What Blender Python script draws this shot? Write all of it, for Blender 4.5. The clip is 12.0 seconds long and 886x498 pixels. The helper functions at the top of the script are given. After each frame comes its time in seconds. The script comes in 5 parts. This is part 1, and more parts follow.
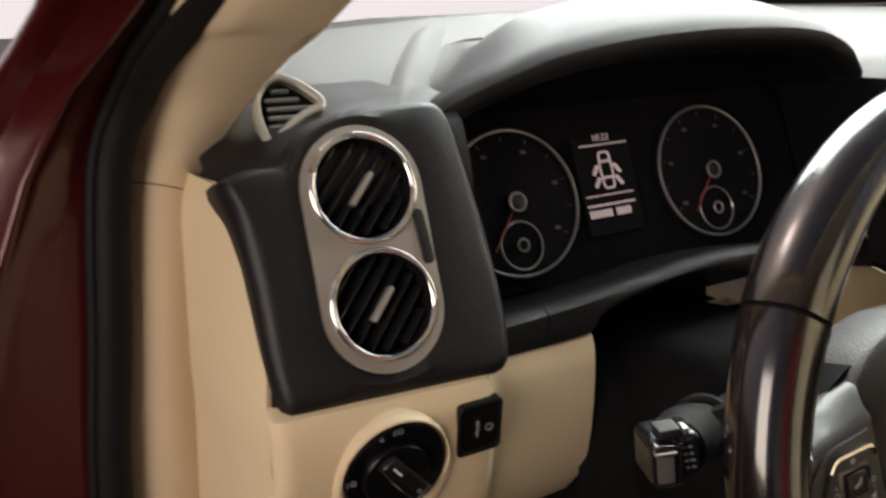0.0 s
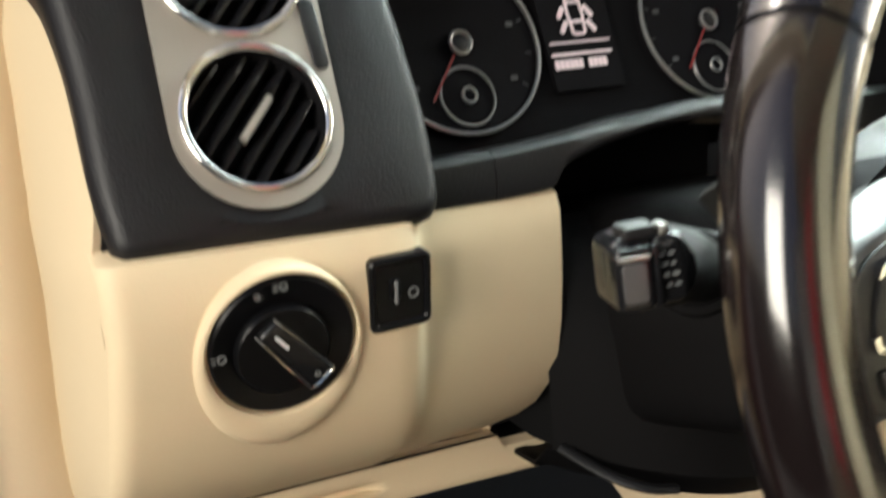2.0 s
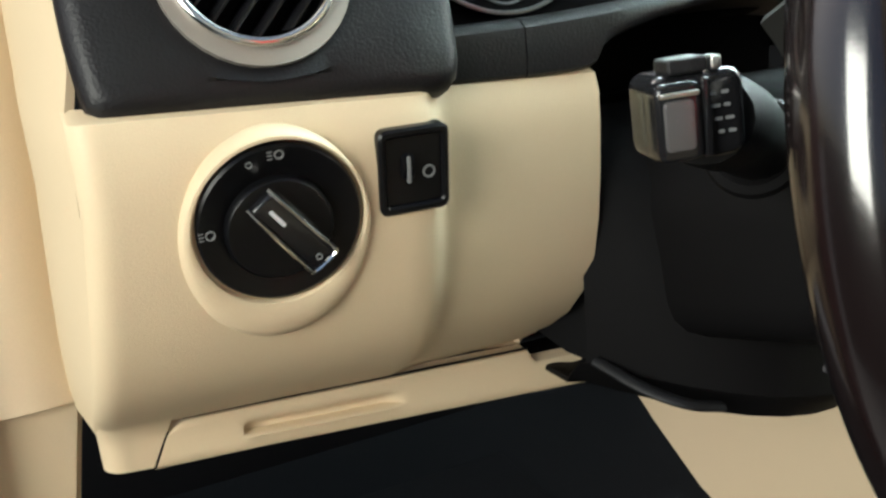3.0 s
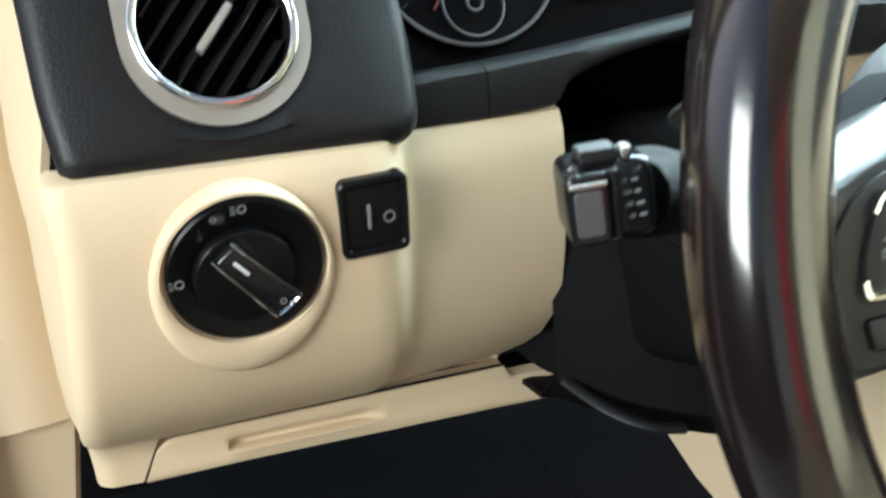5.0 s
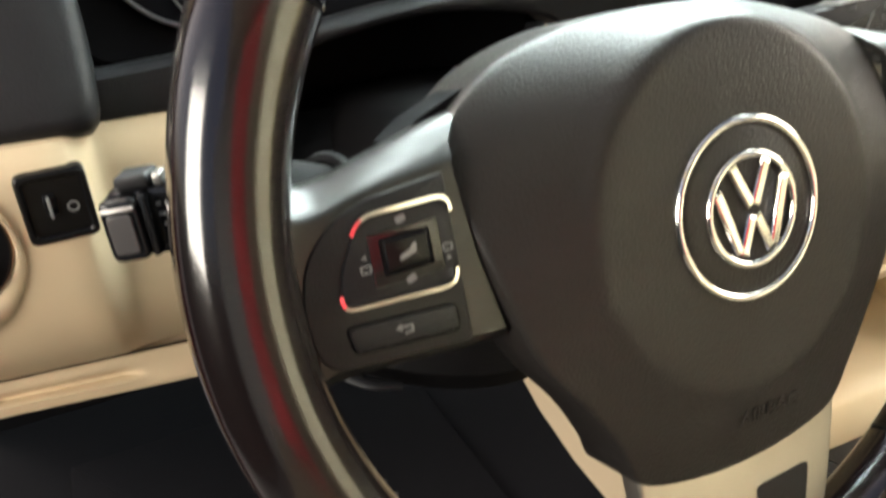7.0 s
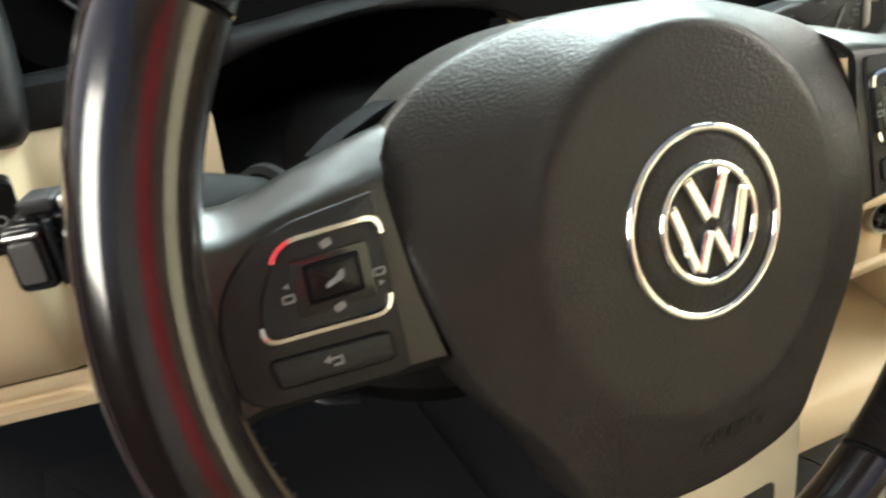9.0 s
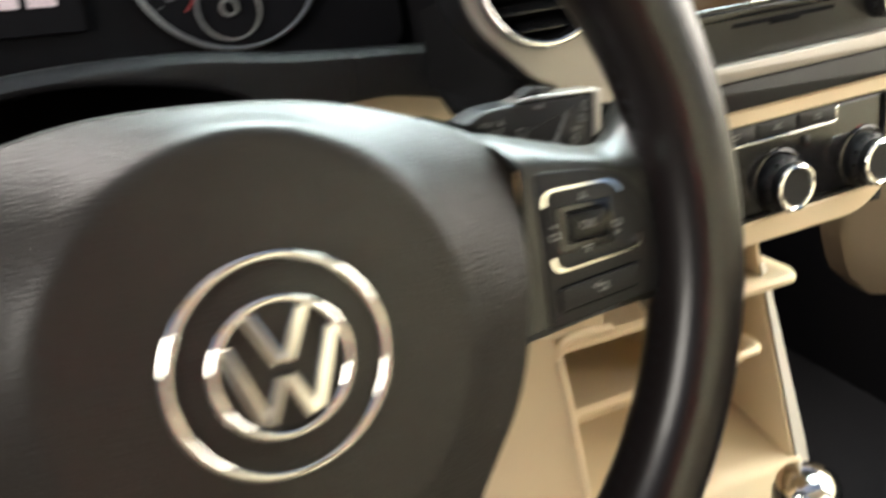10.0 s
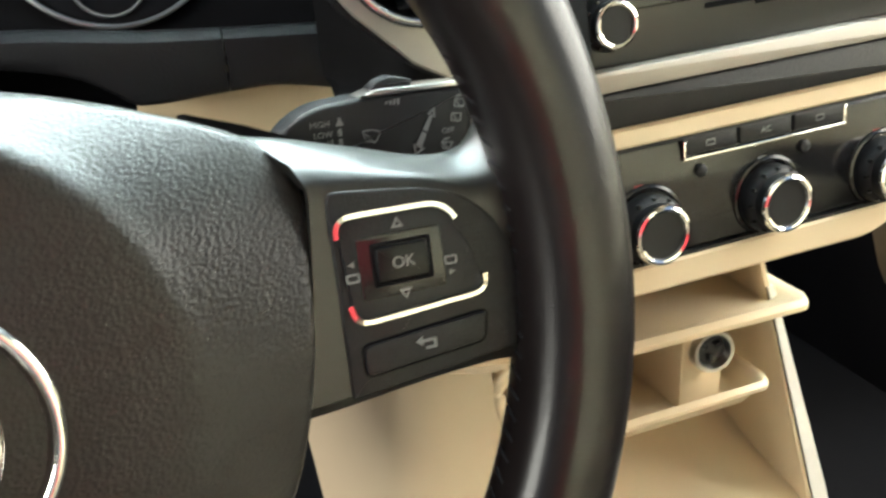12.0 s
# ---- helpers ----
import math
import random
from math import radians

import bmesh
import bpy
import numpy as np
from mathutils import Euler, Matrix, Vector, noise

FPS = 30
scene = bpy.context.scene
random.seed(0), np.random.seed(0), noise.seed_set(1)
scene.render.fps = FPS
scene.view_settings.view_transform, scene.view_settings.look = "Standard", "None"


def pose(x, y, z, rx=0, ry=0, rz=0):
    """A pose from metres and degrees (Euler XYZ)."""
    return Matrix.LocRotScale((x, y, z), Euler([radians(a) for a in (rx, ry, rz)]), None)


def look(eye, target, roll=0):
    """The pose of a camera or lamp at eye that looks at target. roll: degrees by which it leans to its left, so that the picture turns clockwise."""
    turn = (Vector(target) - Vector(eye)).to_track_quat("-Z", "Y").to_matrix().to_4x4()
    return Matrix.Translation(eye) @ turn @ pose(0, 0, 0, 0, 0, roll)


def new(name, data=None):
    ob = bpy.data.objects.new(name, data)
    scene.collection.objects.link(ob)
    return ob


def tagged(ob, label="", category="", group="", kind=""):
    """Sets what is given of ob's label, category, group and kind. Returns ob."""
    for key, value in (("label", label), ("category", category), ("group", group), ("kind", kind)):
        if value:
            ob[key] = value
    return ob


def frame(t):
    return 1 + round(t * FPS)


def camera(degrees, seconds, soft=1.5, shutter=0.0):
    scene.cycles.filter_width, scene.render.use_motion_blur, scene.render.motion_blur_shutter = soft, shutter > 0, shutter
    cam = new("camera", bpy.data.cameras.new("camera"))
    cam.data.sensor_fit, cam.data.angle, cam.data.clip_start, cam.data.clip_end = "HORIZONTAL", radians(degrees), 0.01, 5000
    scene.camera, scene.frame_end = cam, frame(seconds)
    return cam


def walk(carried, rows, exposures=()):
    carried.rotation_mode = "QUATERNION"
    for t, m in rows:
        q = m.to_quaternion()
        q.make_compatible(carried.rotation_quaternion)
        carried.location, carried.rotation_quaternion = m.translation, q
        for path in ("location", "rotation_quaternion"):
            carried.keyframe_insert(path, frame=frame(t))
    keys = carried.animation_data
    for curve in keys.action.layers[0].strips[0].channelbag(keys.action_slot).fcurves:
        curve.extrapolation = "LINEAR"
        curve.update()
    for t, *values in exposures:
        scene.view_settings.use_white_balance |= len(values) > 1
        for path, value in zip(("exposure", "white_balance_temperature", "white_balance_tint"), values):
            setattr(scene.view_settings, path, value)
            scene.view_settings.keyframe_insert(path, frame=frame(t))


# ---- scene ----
cam = camera(54.6, 12.0, 2.4, 0.9)
PATH = [
    (0, (-0.406, -0.229, 1.212), (0.498, 1.466, 0.658), -2.1),
    (0.5, (-0.393, -0.221, 1.202), (0.55, 1.443, 0.619), -2.7),
    (1, (-0.378, -0.224, 1.189), (0.574, 1.422, 0.57), -3.0),
    (1.5, (-0.345, -0.208, 1.14), (0.548, 1.492, 0.581), -4.0),
    (2, (-0.327, -0.17, 1.09), (0.554, 1.552, 0.583), -4.4),
    (2.5, (-0.314, -0.149, 1.06), (0.52, 1.583, 0.51), -4.0),
    (3, (-0.305, -0.147, 1.05), (0.455, 1.603, 0.449), -4.6),
    (3.2, (-0.305, -0.147, 1.05), (0.452, 1.601, 0.438), -4.6),
    (5, (-0.28, -0.165, 1.082), (0.4, 1.591, 0.407), -5.3),
    (5.5, (-0.268, -0.184, 1.125), (0.503, 1.489, 0.347), -5.5),
    (6, (-0.223, -0.215, 1.147), (0.532, 1.458, 0.353), -4.5),
    (6.5, (-0.177, -0.229, 1.135), (0.544, 1.444, 0.31), -4.3),
    (7, (-0.166, -0.235, 1.109), (0.509, 1.441, 0.252), -5.4),
    (7.2, (-0.164, -0.235, 1.104), (0.486, 1.449, 0.244), -5.2),
    (9, (-0.142, -0.223, 1.109), (0.545, 1.434, 0.225), -5.8),
    (9.5, (-0.085, -0.232, 1.122), (0.568, 1.419, 0.202), -4.8),
    (10, (-0.012, -0.231, 1.104), (0.76, 1.447, 0.337), -2.2),
    (10.25, (0.021, -0.2225, 1.1015), (0.773, 1.47, 0.372), -1.65),
    (10.5, (0.052, -0.215, 1.099), (0.784, 1.493, 0.36), -1.2),
    (11, (0.079, -0.206, 1.087), (0.719, 1.519, 0.302), -2.3),
    (11.5, (0.087, -0.197, 1.084), (0.653, 1.545, 0.281), -3.0),
    (12, (0.092, -0.197, 1.087), (0.688, 1.541, 0.298), -2.6),
]
EXPOSURES = [(0, -1.30, 6900, 23), (0.5, -0.70, 6900, 26), (1.0, -0.65, 6900, 27), (1.5, -0.4, 6700, 22), (2.0, -0.2, 6400, 11), (3.0, -0.13, 6000, 6), (5.0, 0.10, 5550, 5), (5.5, 0.08, 5950, 7), (6.0, 0.0, 6200, 11), (6.5, 0.05, 6250, 12), (7.0, -0.02, 6450, 13), (9.0, -0.1, 6300, 10), (9.5, -0.14, 6300, 12), (10.0, -0.08, 6300, 13), (10.25, -0.30, 6300, 12), (10.5, -0.17, 6300, 11), (11.0, -0.17, 6250, 10), (12, 0.19, 6050, 8)]
walk(cam, [(t, look(eye, target, roll)) for t, eye, target, roll in PATH], EXPOSURES)

# ---- world and light ----
world = bpy.data.worlds.new("overcast_daylight")
scene.world = world
world.use_nodes = True
wn = world.node_tree.nodes
sky = wn.new("ShaderNodeTexSky")
sky.sky_type, sky.sun_disc = "NISHITA", False
sky.sun_elevation, sky.sun_rotation = radians(51), radians(-35)
sky.dust_density, sky.ozone_density = 6.0, 0.3
world.node_tree.links.new(sky.outputs["Color"], wn["Background"].inputs["Color"])
wn["Background"].inputs["Strength"].default_value = 0.15

sun = new("sun", bpy.data.lights.new("sun", "SUN"))
sun.data.energy, sun.data.angle, sun.data.color = 0.8, radians(12), (1.0, 0.96, 0.9)
sun.matrix_world = look((-1.2, 1.7, 2.6), (0, 0, 0))


def area_lamp(name, eye, target, w, h, watts, color):
    lamp = new(name, bpy.data.lights.new(name, "AREA"))
    lamp.data.shape, lamp.data.size, lamp.data.size_y = "RECTANGLE", w, h
    lamp.data.energy, lamp.data.color = watts, color
    lamp.matrix_world = look(eye, target)
    return lamp


# daylight in the openings of the windscreen, the open door and the passenger window
area_lamp("windscreen_daylight", (0.52, 0.44, 1.52), (0.27, 0.0, 1.0), 0.96, 0.62, 76.0, (0.84, 1.0, 0.94))
area_lamp("door_daylight", (-1.10, -0.36, 1.28), (-0.2, 0.13, 0.98), 0.65, 0.5, 19.0, (1.0, 0.94, 0.80))
area_lamp("passenger_window_daylight", (1.0, 0.0, 1.28), (0.35, 0.13, 0.9), 0.80, 0.42, 12.0, (1.0, 0.92, 0.76))


# ---- materials ----
def mat(name, color, rough=0.5, metal=0.0, coat=0.0, grain=0.0, grain_scale=900.0, bump=0.0, bump_scale=1200.0, spec=0.5, voronoi=False, tone=0.12, coat_rough=0.06, emit=0.0):
    m = bpy.data.materials.new(name)
    m.use_nodes = True
    nt = m.node_tree
    b = nt.nodes["Principled BSDF"]
    b.inputs["Roughness"].default_value = rough
    b.inputs["Metallic"].default_value = metal
    b.inputs["Coat Weight"].default_value = coat
    b.inputs["Coat Roughness"].default_value = coat_rough
    b.inputs["Specular IOR Level"].default_value = spec
    tc = nt.nodes.new("ShaderNodeTexCoord")
    # two scales of tone: broad wear and fine grain
    broad = nt.nodes.new("ShaderNodeTexNoise")
    broad.inputs["Scale"].default_value = 9.0
    broad.inputs["Detail"].default_value = 4.0
    fine = nt.nodes.new("ShaderNodeTexNoise")
    fine.inputs["Scale"].default_value = grain_scale
    fine.inputs["Detail"].default_value = 2.0
    for n in (broad, fine):
        nt.links.new(tc.outputs["Object"], n.inputs["Vector"])
    mix = nt.nodes.new("ShaderNodeMath")
    mix.operation = "MULTIPLY_ADD"
    mix.inputs[1].default_value = tone
    mix.inputs[2].default_value = 1 - tone / 2
    nt.links.new(broad.outputs["Fac"], mix.inputs[0])
    mix2 = nt.nodes.new("ShaderNodeMath")
    mix2.operation = "MULTIPLY_ADD"
    mix2.inputs[1].default_value = grain
    nt.links.new(fine.outputs["Fac"], mix2.inputs[0])
    nt.links.new(mix.outputs[0], mix2.inputs[2])
    sc = nt.nodes.new("ShaderNodeVectorMath")
    sc.operation = "SCALE"
    sc.inputs[0].default_value = color
    nt.links.new(mix2.outputs[0], sc.inputs["Scale"])
    nt.links.new(sc.outputs[0], b.inputs["Base Color"])
    rr = nt.nodes.new("ShaderNodeMath")
    rr.operation = "MULTIPLY_ADD"
    rr.inputs[1].default_value = 0.16 * rough
    rr.inputs[2].default_value = 0.92 * rough
    nt.links.new(broad.outputs["Fac"], rr.inputs[0])
    nt.links.new(rr.outputs[0], b.inputs["Roughness"])
    if bump:
        bp = nt.nodes.new("ShaderNodeBump")
        bp.inputs["Strength"].default_value = bump
        bp.inputs["Distance"].default_value = 0.0006
        if voronoi:
            v = nt.nodes.new("ShaderNodeTexVoronoi")
            v.inputs["Scale"].default_value = bump_scale
            v.inputs["Randomness"].default_value = 1.0
            v.feature = "SMOOTH_F1"
            out = v.outputs["Distance"]
        else:
            v = nt.nodes.new("ShaderNodeTexNoise")
            v.inputs["Scale"].default_value = bump_scale
            v.inputs["Detail"].default_value = 3.0
            out = v.outputs["Fac"]
        nt.links.new(tc.outputs["Object"], v.inputs["Vector"])
        nt.links.new(out, bp.inputs["Height"])
        nt.links.new(bp.outputs["Normal"], b.inputs["Normal"])
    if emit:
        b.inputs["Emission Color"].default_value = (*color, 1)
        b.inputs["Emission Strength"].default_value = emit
    return m


CREAM = mat("cream_plastic", (0.62, 0.50, 0.33), 0.52, bump=0.25, bump_scale=1500, grain=0.05, tone=0.06, spec=0.35)
PILLAR = mat("beige_trim", (0.64, 0.52, 0.36), 0.72, bump=0.35, bump_scale=1800, grain=0.08, tone=0.06, spec=0.25)
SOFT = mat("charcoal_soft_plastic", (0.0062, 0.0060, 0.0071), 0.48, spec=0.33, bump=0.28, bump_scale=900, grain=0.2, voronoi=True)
# Charcoal lifted about tenfold over SOFT for the daylight on upward faces.
DASHTOP = mat("matt_dash_top_in_daylight", (0.060, 0.0596, 0.0585), 0.85, spec=0.42, bump=0.35, bump_scale=900, grain=0.2, voronoi=True)
SMOOTHBLK = mat("smooth_black_plastic", (0.0035, 0.0036, 0.0042), 0.28, spec=0.22, bump=0.06, bump_scale=1600)
ALU = mat("satin_aluminium", (0.60, 0.57, 0.50), 0.36, metal=1.0, grain=0.06, tone=0.05)
HARD = mat("black_hard_plastic", (0.009, 0.009, 0.010), 0.45, spec=0.3, bump=0.3, bump_scale=1400, grain=0.15)
DARK = mat("black_recess", (0.006, 0.0058, 0.0066), 0.85, spec=0.05)
COLUMN = mat("matt_black_column_plastic", (0.0038, 0.0036, 0.0039), 0.6, spec=0.09, bump=0.3, bump_scale=1400, grain=0.15)
GLOSSBLK = mat("gloss_black_plastic", (0.008, 0.008, 0.009), 0.16)
SPOKE = mat("satin_black_spoke", (0.014, 0.0138, 0.0125), 0.33, spec=0.5, bump=0.1, bump_scale=1500)
LEATHER = mat("grained_black_leather", (0.0190, 0.0168, 0.0151), 0.36, bump=0.38, bump_scale=950, voronoi=True, grain=0.2, grain_scale=700, tone=0.15, spec=0.25)
RIMLEA = mat("polished_rim_leather", (0.0075, 0.0048, 0.0048), 0.19, coat=1.0, coat_rough=0.11, spec=0.5, bump=0.05, bump_scale=1600, voronoi=True)
RIMTOP = mat("smooth_upper_rim_leather", (0.0075, 0.0052, 0.0052), 0.21, coat=1.0, coat_rough=0.12, spec=0.5, bump=0.05, bump_scale=1600, voronoi=True)
RIMSOFT = mat("satin_rim_leather", (0.0062, 0.0045, 0.0045), 0.31, coat=0.1, spec=0.32, bump=0.1, bump_scale=1600, voronoi=True)
SILVER = mat("satin_silver_paint", (0.31, 0.283, 0.25), 0.53, metal=0.55, grain=0.08)
CHROME = mat("chrome", (0.86, 0.85, 0.83), 0.11, metal=1.0, tone=0.03)
BRUSHED = mat("brushed_metal", (0.62, 0.60, 0.57), 0.28, metal=1.0)
MAROON = mat("maroon_car_paint", (0.055, 0.0045, 0.0055), 0.26, metal=0.2, coat=0.35, tone=0.06)
RUBBER = mat("black_rubber_seal", (0.005, 0.005, 0.006), 0.62, spec=0.18, bump=0.3, bump_scale=700)
CARPET = mat("black_carpet", (0.007, 0.007, 0.008), 0.95, spec=0.1, bump=1.0, bump_scale=600, grain=0.5, grain_scale=500)
WHITE = mat("white_print", (0.62, 0.62, 0.62), 0.5)
GREYPRINT = mat("grey_print", (0.17, 0.175, 0.175), 0.5)
SYMBOL = mat("worn_grey_symbol_print", (0.15, 0.15, 0.15), 0.5)
GAUGE = mat("gauge_ring_silver", (0.30, 0.30, 0.30), 0.35, metal=0.8)
DIMPRINT = mat("dim_grey_print", (0.06, 0.06, 0.062), 0.6)
REDPRINT = mat("red_print", (0.22, 0.012, 0.012), 0.5)
STALKFACE = mat("grey_gloss_plastic", (0.07, 0.066, 0.066), 0.24)
DIAL = mat("matt_black_dial", (0.0068, 0.0064, 0.0076), 0.7, spec=0.05)
LCD = mat("lit_display_print", (0.75, 0.62, 0.66), 0.5, emit=0.10)
SCREEN = mat("screen_with_tan_reflection", (0.10, 0.065, 0.04), 0.12)
STONE = mat("grey_concrete", (0.15, 0.145, 0.14), 0.85, bump=0.6, bump_scale=60, grain=0.3, grain_scale=80)
HEADLINER = mat("beige_headliner", (0.42, 0.37, 0.29), 0.9, bump=0.4, bump_scale=900)
TRIMWHITE = mat("satin_trim_whitened_for_light", (0.82, 0.79, 0.72), 0.35, tone=0.04)
# Brown of the joints and rear floor, and of the glovebox's shaded beige.
BROWN = mat("dim_brown", (0.15, 0.115, 0.08), 0.8, spec=0.15)
REDWALL = mat("red_for_reflections", (0.55, 0.022, 0.030), 0.8)
DISTANCE = mat("glowing_daylight_backdrop", (0.9, 0.9, 0.88), 0.9, spec=0.0, emit=2.6)
GLASS = bpy.data.materials.new("window_glass")
GLASS.use_nodes = True
_b = GLASS.node_tree.nodes["Principled BSDF"]
_b.inputs["Transmission Weight"].default_value = 1.0
_b.inputs["Roughness"].default_value = 0.0
_b.inputs["IOR"].default_value = 1.01


# ---- mesh helpers ----
OFFSET = {}


def thing(name, base, label, category, group="", kind=""):
    ob = new(name)
    ob.location = base
    OFFSET[ob] = Vector(base)
    return tagged(ob, label, category, group, kind)


def finish(bm, name, material, smooth=40):
    bmesh.ops.recalc_face_normals(bm, faces=bm.faces[:])
    me = bpy.data.meshes.new(name)
    bm.to_mesh(me)
    bm.free()
    me.materials.append(material)
    me.shade_smooth()
    me.set_sharp_from_angle(angle=radians(smooth))
    return me


def part(name, bm, material, parent=None, label="", smooth=40):
    """Links a bmesh, drawn in world metres, as one mesh under its parent."""
    off = OFFSET[parent] if parent else Vector((0, 0, 0))
    bmesh.ops.translate(bm, verts=bm.verts[:], vec=-off)
    ob = new(name, finish(bm, name, material, smooth))
    if parent:
        ob.parent = parent
    OFFSET[ob] = off
    if label:
        ob["label"] = label
    return ob


def structure(name, bm, material, label, category="", smooth=40):
    return tagged(part(name, bm, material, None, "", smooth), label, category or name.split("_")[0], "", "structure")


def axes(o, x, y, z):
    return Matrix(((x[0], y[0], z[0], o[0]), (x[1], y[1], z[1], o[1]), (x[2], y[2], z[2], o[2]), (0, 0, 0, 1)))


def plane_frame(o, n, up=(0, 0, 1), roll=0.0):
    """A frame on a face: x to the right seen from in front, y up along the face, z out of it."""
    n = Vector(n).normalized()
    x = Vector(up).cross(n).normalized()
    y = n.cross(x)
    return axes(o, x, y, n) @ pose(0, 0, 0, 0, 0, roll)


def circle(r, n=40, cx=0.0, cy=0.0, ry=None):
    return [(cx + r * math.cos(2 * math.pi * i / n), cy + (ry or r) * math.sin(2 * math.pi * i / n)) for i in range(n)]


def rounded(pts, r, n=5):
    """A polygon (anticlockwise) with rounded corners; r: one radius or one a corner."""
    out = []
    k = len(pts)
    rs = r if isinstance(r, (list, tuple)) else [r] * k
    for i in range(k):
        p, a, b = Vector(pts[i]), Vector(pts[i - 1]), Vector(pts[(i + 1) % k])
        da, db = (a - p), (b - p)
        c = min(rs[i], 0.48 * da.length, 0.48 * db.length)
        if c <= 1e-6:
            out.append(tuple(p))
            continue
        s, e = p + da.normalized() * c, p + db.normalized() * c
        for j in range(n + 1):
            t = j / n
            q = s * (1 - t) ** 2 + p * 2 * t * (1 - t) + e * t * t
            out.append(tuple(q))
    return out


def rect(w, h, r=0.0, cx=0.0, cy=0.0, n=5):
    return rounded([(cx - w / 2, cy - h / 2), (cx + w / 2, cy - h / 2), (cx + w / 2, cy + h / 2), (cx - w / 2, cy + h / 2)], r, n)


def capsule(a, b, r, n=14):
    a, b = Vector(a), Vector(b)
    ang = math.atan2((b - a).y, (b - a).x)
    out = []
    for c, s in ((b, -0.5), (a, 0.5)):
        for i in range(n + 1):
            t = ang + math.pi * (s + i / n)
            out.append((c.x + r * math.cos(t), c.y + r * math.sin(t)))
    return out


def inset(pts, d):
    out = []
    k = len(pts)
    for i in range(k):
        p, a, b = Vector(pts[i]), Vector(pts[i - 1]), Vector(pts[(i + 1) % k])
        e1, e2 = (p - a), (b - p)
        if e1.length < 1e-9 or e2.length < 1e-9:
            out.append(tuple(p))
            continue
        n1, n2 = Vector((-e1.y, e1.x)).normalized(), Vector((-e2.y, e2.x)).normalized()
        m = (n1 + n2)
        m = m.normalized() / max(0.5, m.length / 2) if m.length > 1e-6 else n1
        out.append(tuple(p + m * d))
    return out


def polar(pts, c, n=96):
    """An outline seen from c, as n points at even angles."""
    out = []
    k = len(pts)
    for i in range(n):
        a = 2 * math.pi * i / n
        d = (math.cos(a), math.sin(a))
        best = 0.0
        for j in range(k):
            p, q = pts[j], pts[(j + 1) % k]
            ex, ey = q[0] - p[0], q[1] - p[1]
            den = d[0] * ey - d[1] * ex
            if abs(den) < 1e-12:
                continue
            px, py = p[0] - c[0], p[1] - c[1]
            t = (px * ey - py * ex) / den
            s = (px * d[1] - py * d[0]) / den
            if -1e-9 <= s <= 1 + 1e-9 and t > best:
                best = t
        out.append((c[0] + best * d[0], c[1] + best * d[1]))
    return out


def skin(bm, rings, close=True, cap0=True, cap1=True):
    """Quads between rings of points (world); close joins each ring's ends."""
    vs = [[bm.verts.new(p) for p in ring] for ring in rings]
    k = len(vs[0])
    for r0, r1 in zip(vs, vs[1:]):
        for i in range(k if close else k - 1):
            j = (i + 1) % k
            bm.faces.new((r0[i], r0[j], r1[j], r1[i]))
    if cap0:
        bm.faces.new(vs[0])
    if cap1:
        bm.faces.new(vs[-1])
    return vs


def prism(pts, depth, m, bevel=0.0, seg=3, top=0.0, bm=None):
    """A plate of outline pts: its face at z = top, its back at top - depth, its front edge rounded by bevel."""
    bm = bm or bmesh.new()
    rings = [[m @ Vector((x, y, top - depth)) for x, y in pts]]
    if bevel:
        for j in range(seg + 1):
            a = math.pi / 2 * j / seg
            ins = inset(pts, bevel * (1 - math.cos(a)))
            rings.append([m @ Vector((x, y, top - bevel + bevel * math.sin(a))) for x, y in ins])
    else:
        rings.append([m @ Vector((x, y, top)) for x, y in pts])
    skin(bm, rings)
    return bm


def band(outer, inner, m, z0, z1, bm=None, bevel=0.0):
    """A flat ring between two outlines of as many points, from z0 (back) to z1 (front)."""
    bm = bm or bmesh.new()
    b = bevel
    loops = [(outer, z0), (outer, z1 - b)]
    if b:
        loops += [(inset(outer, b), z1), (inset(inner, -b), z1)]
    else:
        loops += [(inner, z1)]
    loops += [(inner, z1 - b)] if b else []
    loops += [(inner, z0)]
    vs = [[bm.verts.new(m @ Vector((x, y, z))) for x, y in pts] for pts, z in loops]
    k = len(outer)
    for a, c in zip(vs, vs[1:] + vs[:1]):
        for i in range(k):
            j = (i + 1) % k
            bm.faces.new((a[i], a[j], c[j], c[i]))
    return bm


def lathe(profile, m, seg=40, bm=None, cap=True):
    """A turned shape about m's z: profile of (radius, z)."""
    bm = bm or bmesh.new()
    rings = [[m @ Vector((r * math.cos(2 * math.pi * i / seg), r * math.sin(2 * math.pi * i / seg), z)) for i in range(seg)] for r, z in profile]
    skin(bm, rings, True, cap, cap)
    return bm


def torus(R, r, m, seg=64, sub=10, rz=None, bm=None):
    bm = bm or bmesh.new()
    vs = []
    for i in range(seg):
        a = 2 * math.pi * i / seg
        vs.append([bm.verts.new(m @ Vector(((R + r * math.cos(b)) * math.cos(a), (R + r * math.cos(b)) * math.sin(a), (rz or r) * math.sin(b)))) for b in (2 * math.pi * j / sub for j in range(sub))])
    for i in range(seg):
        for j in range(sub):
            bm.faces.new((vs[i][j], vs[(i + 1) % seg][j], vs[(i + 1) % seg][(j + 1) % sub], vs[i][(j + 1) % sub]))
    return bm


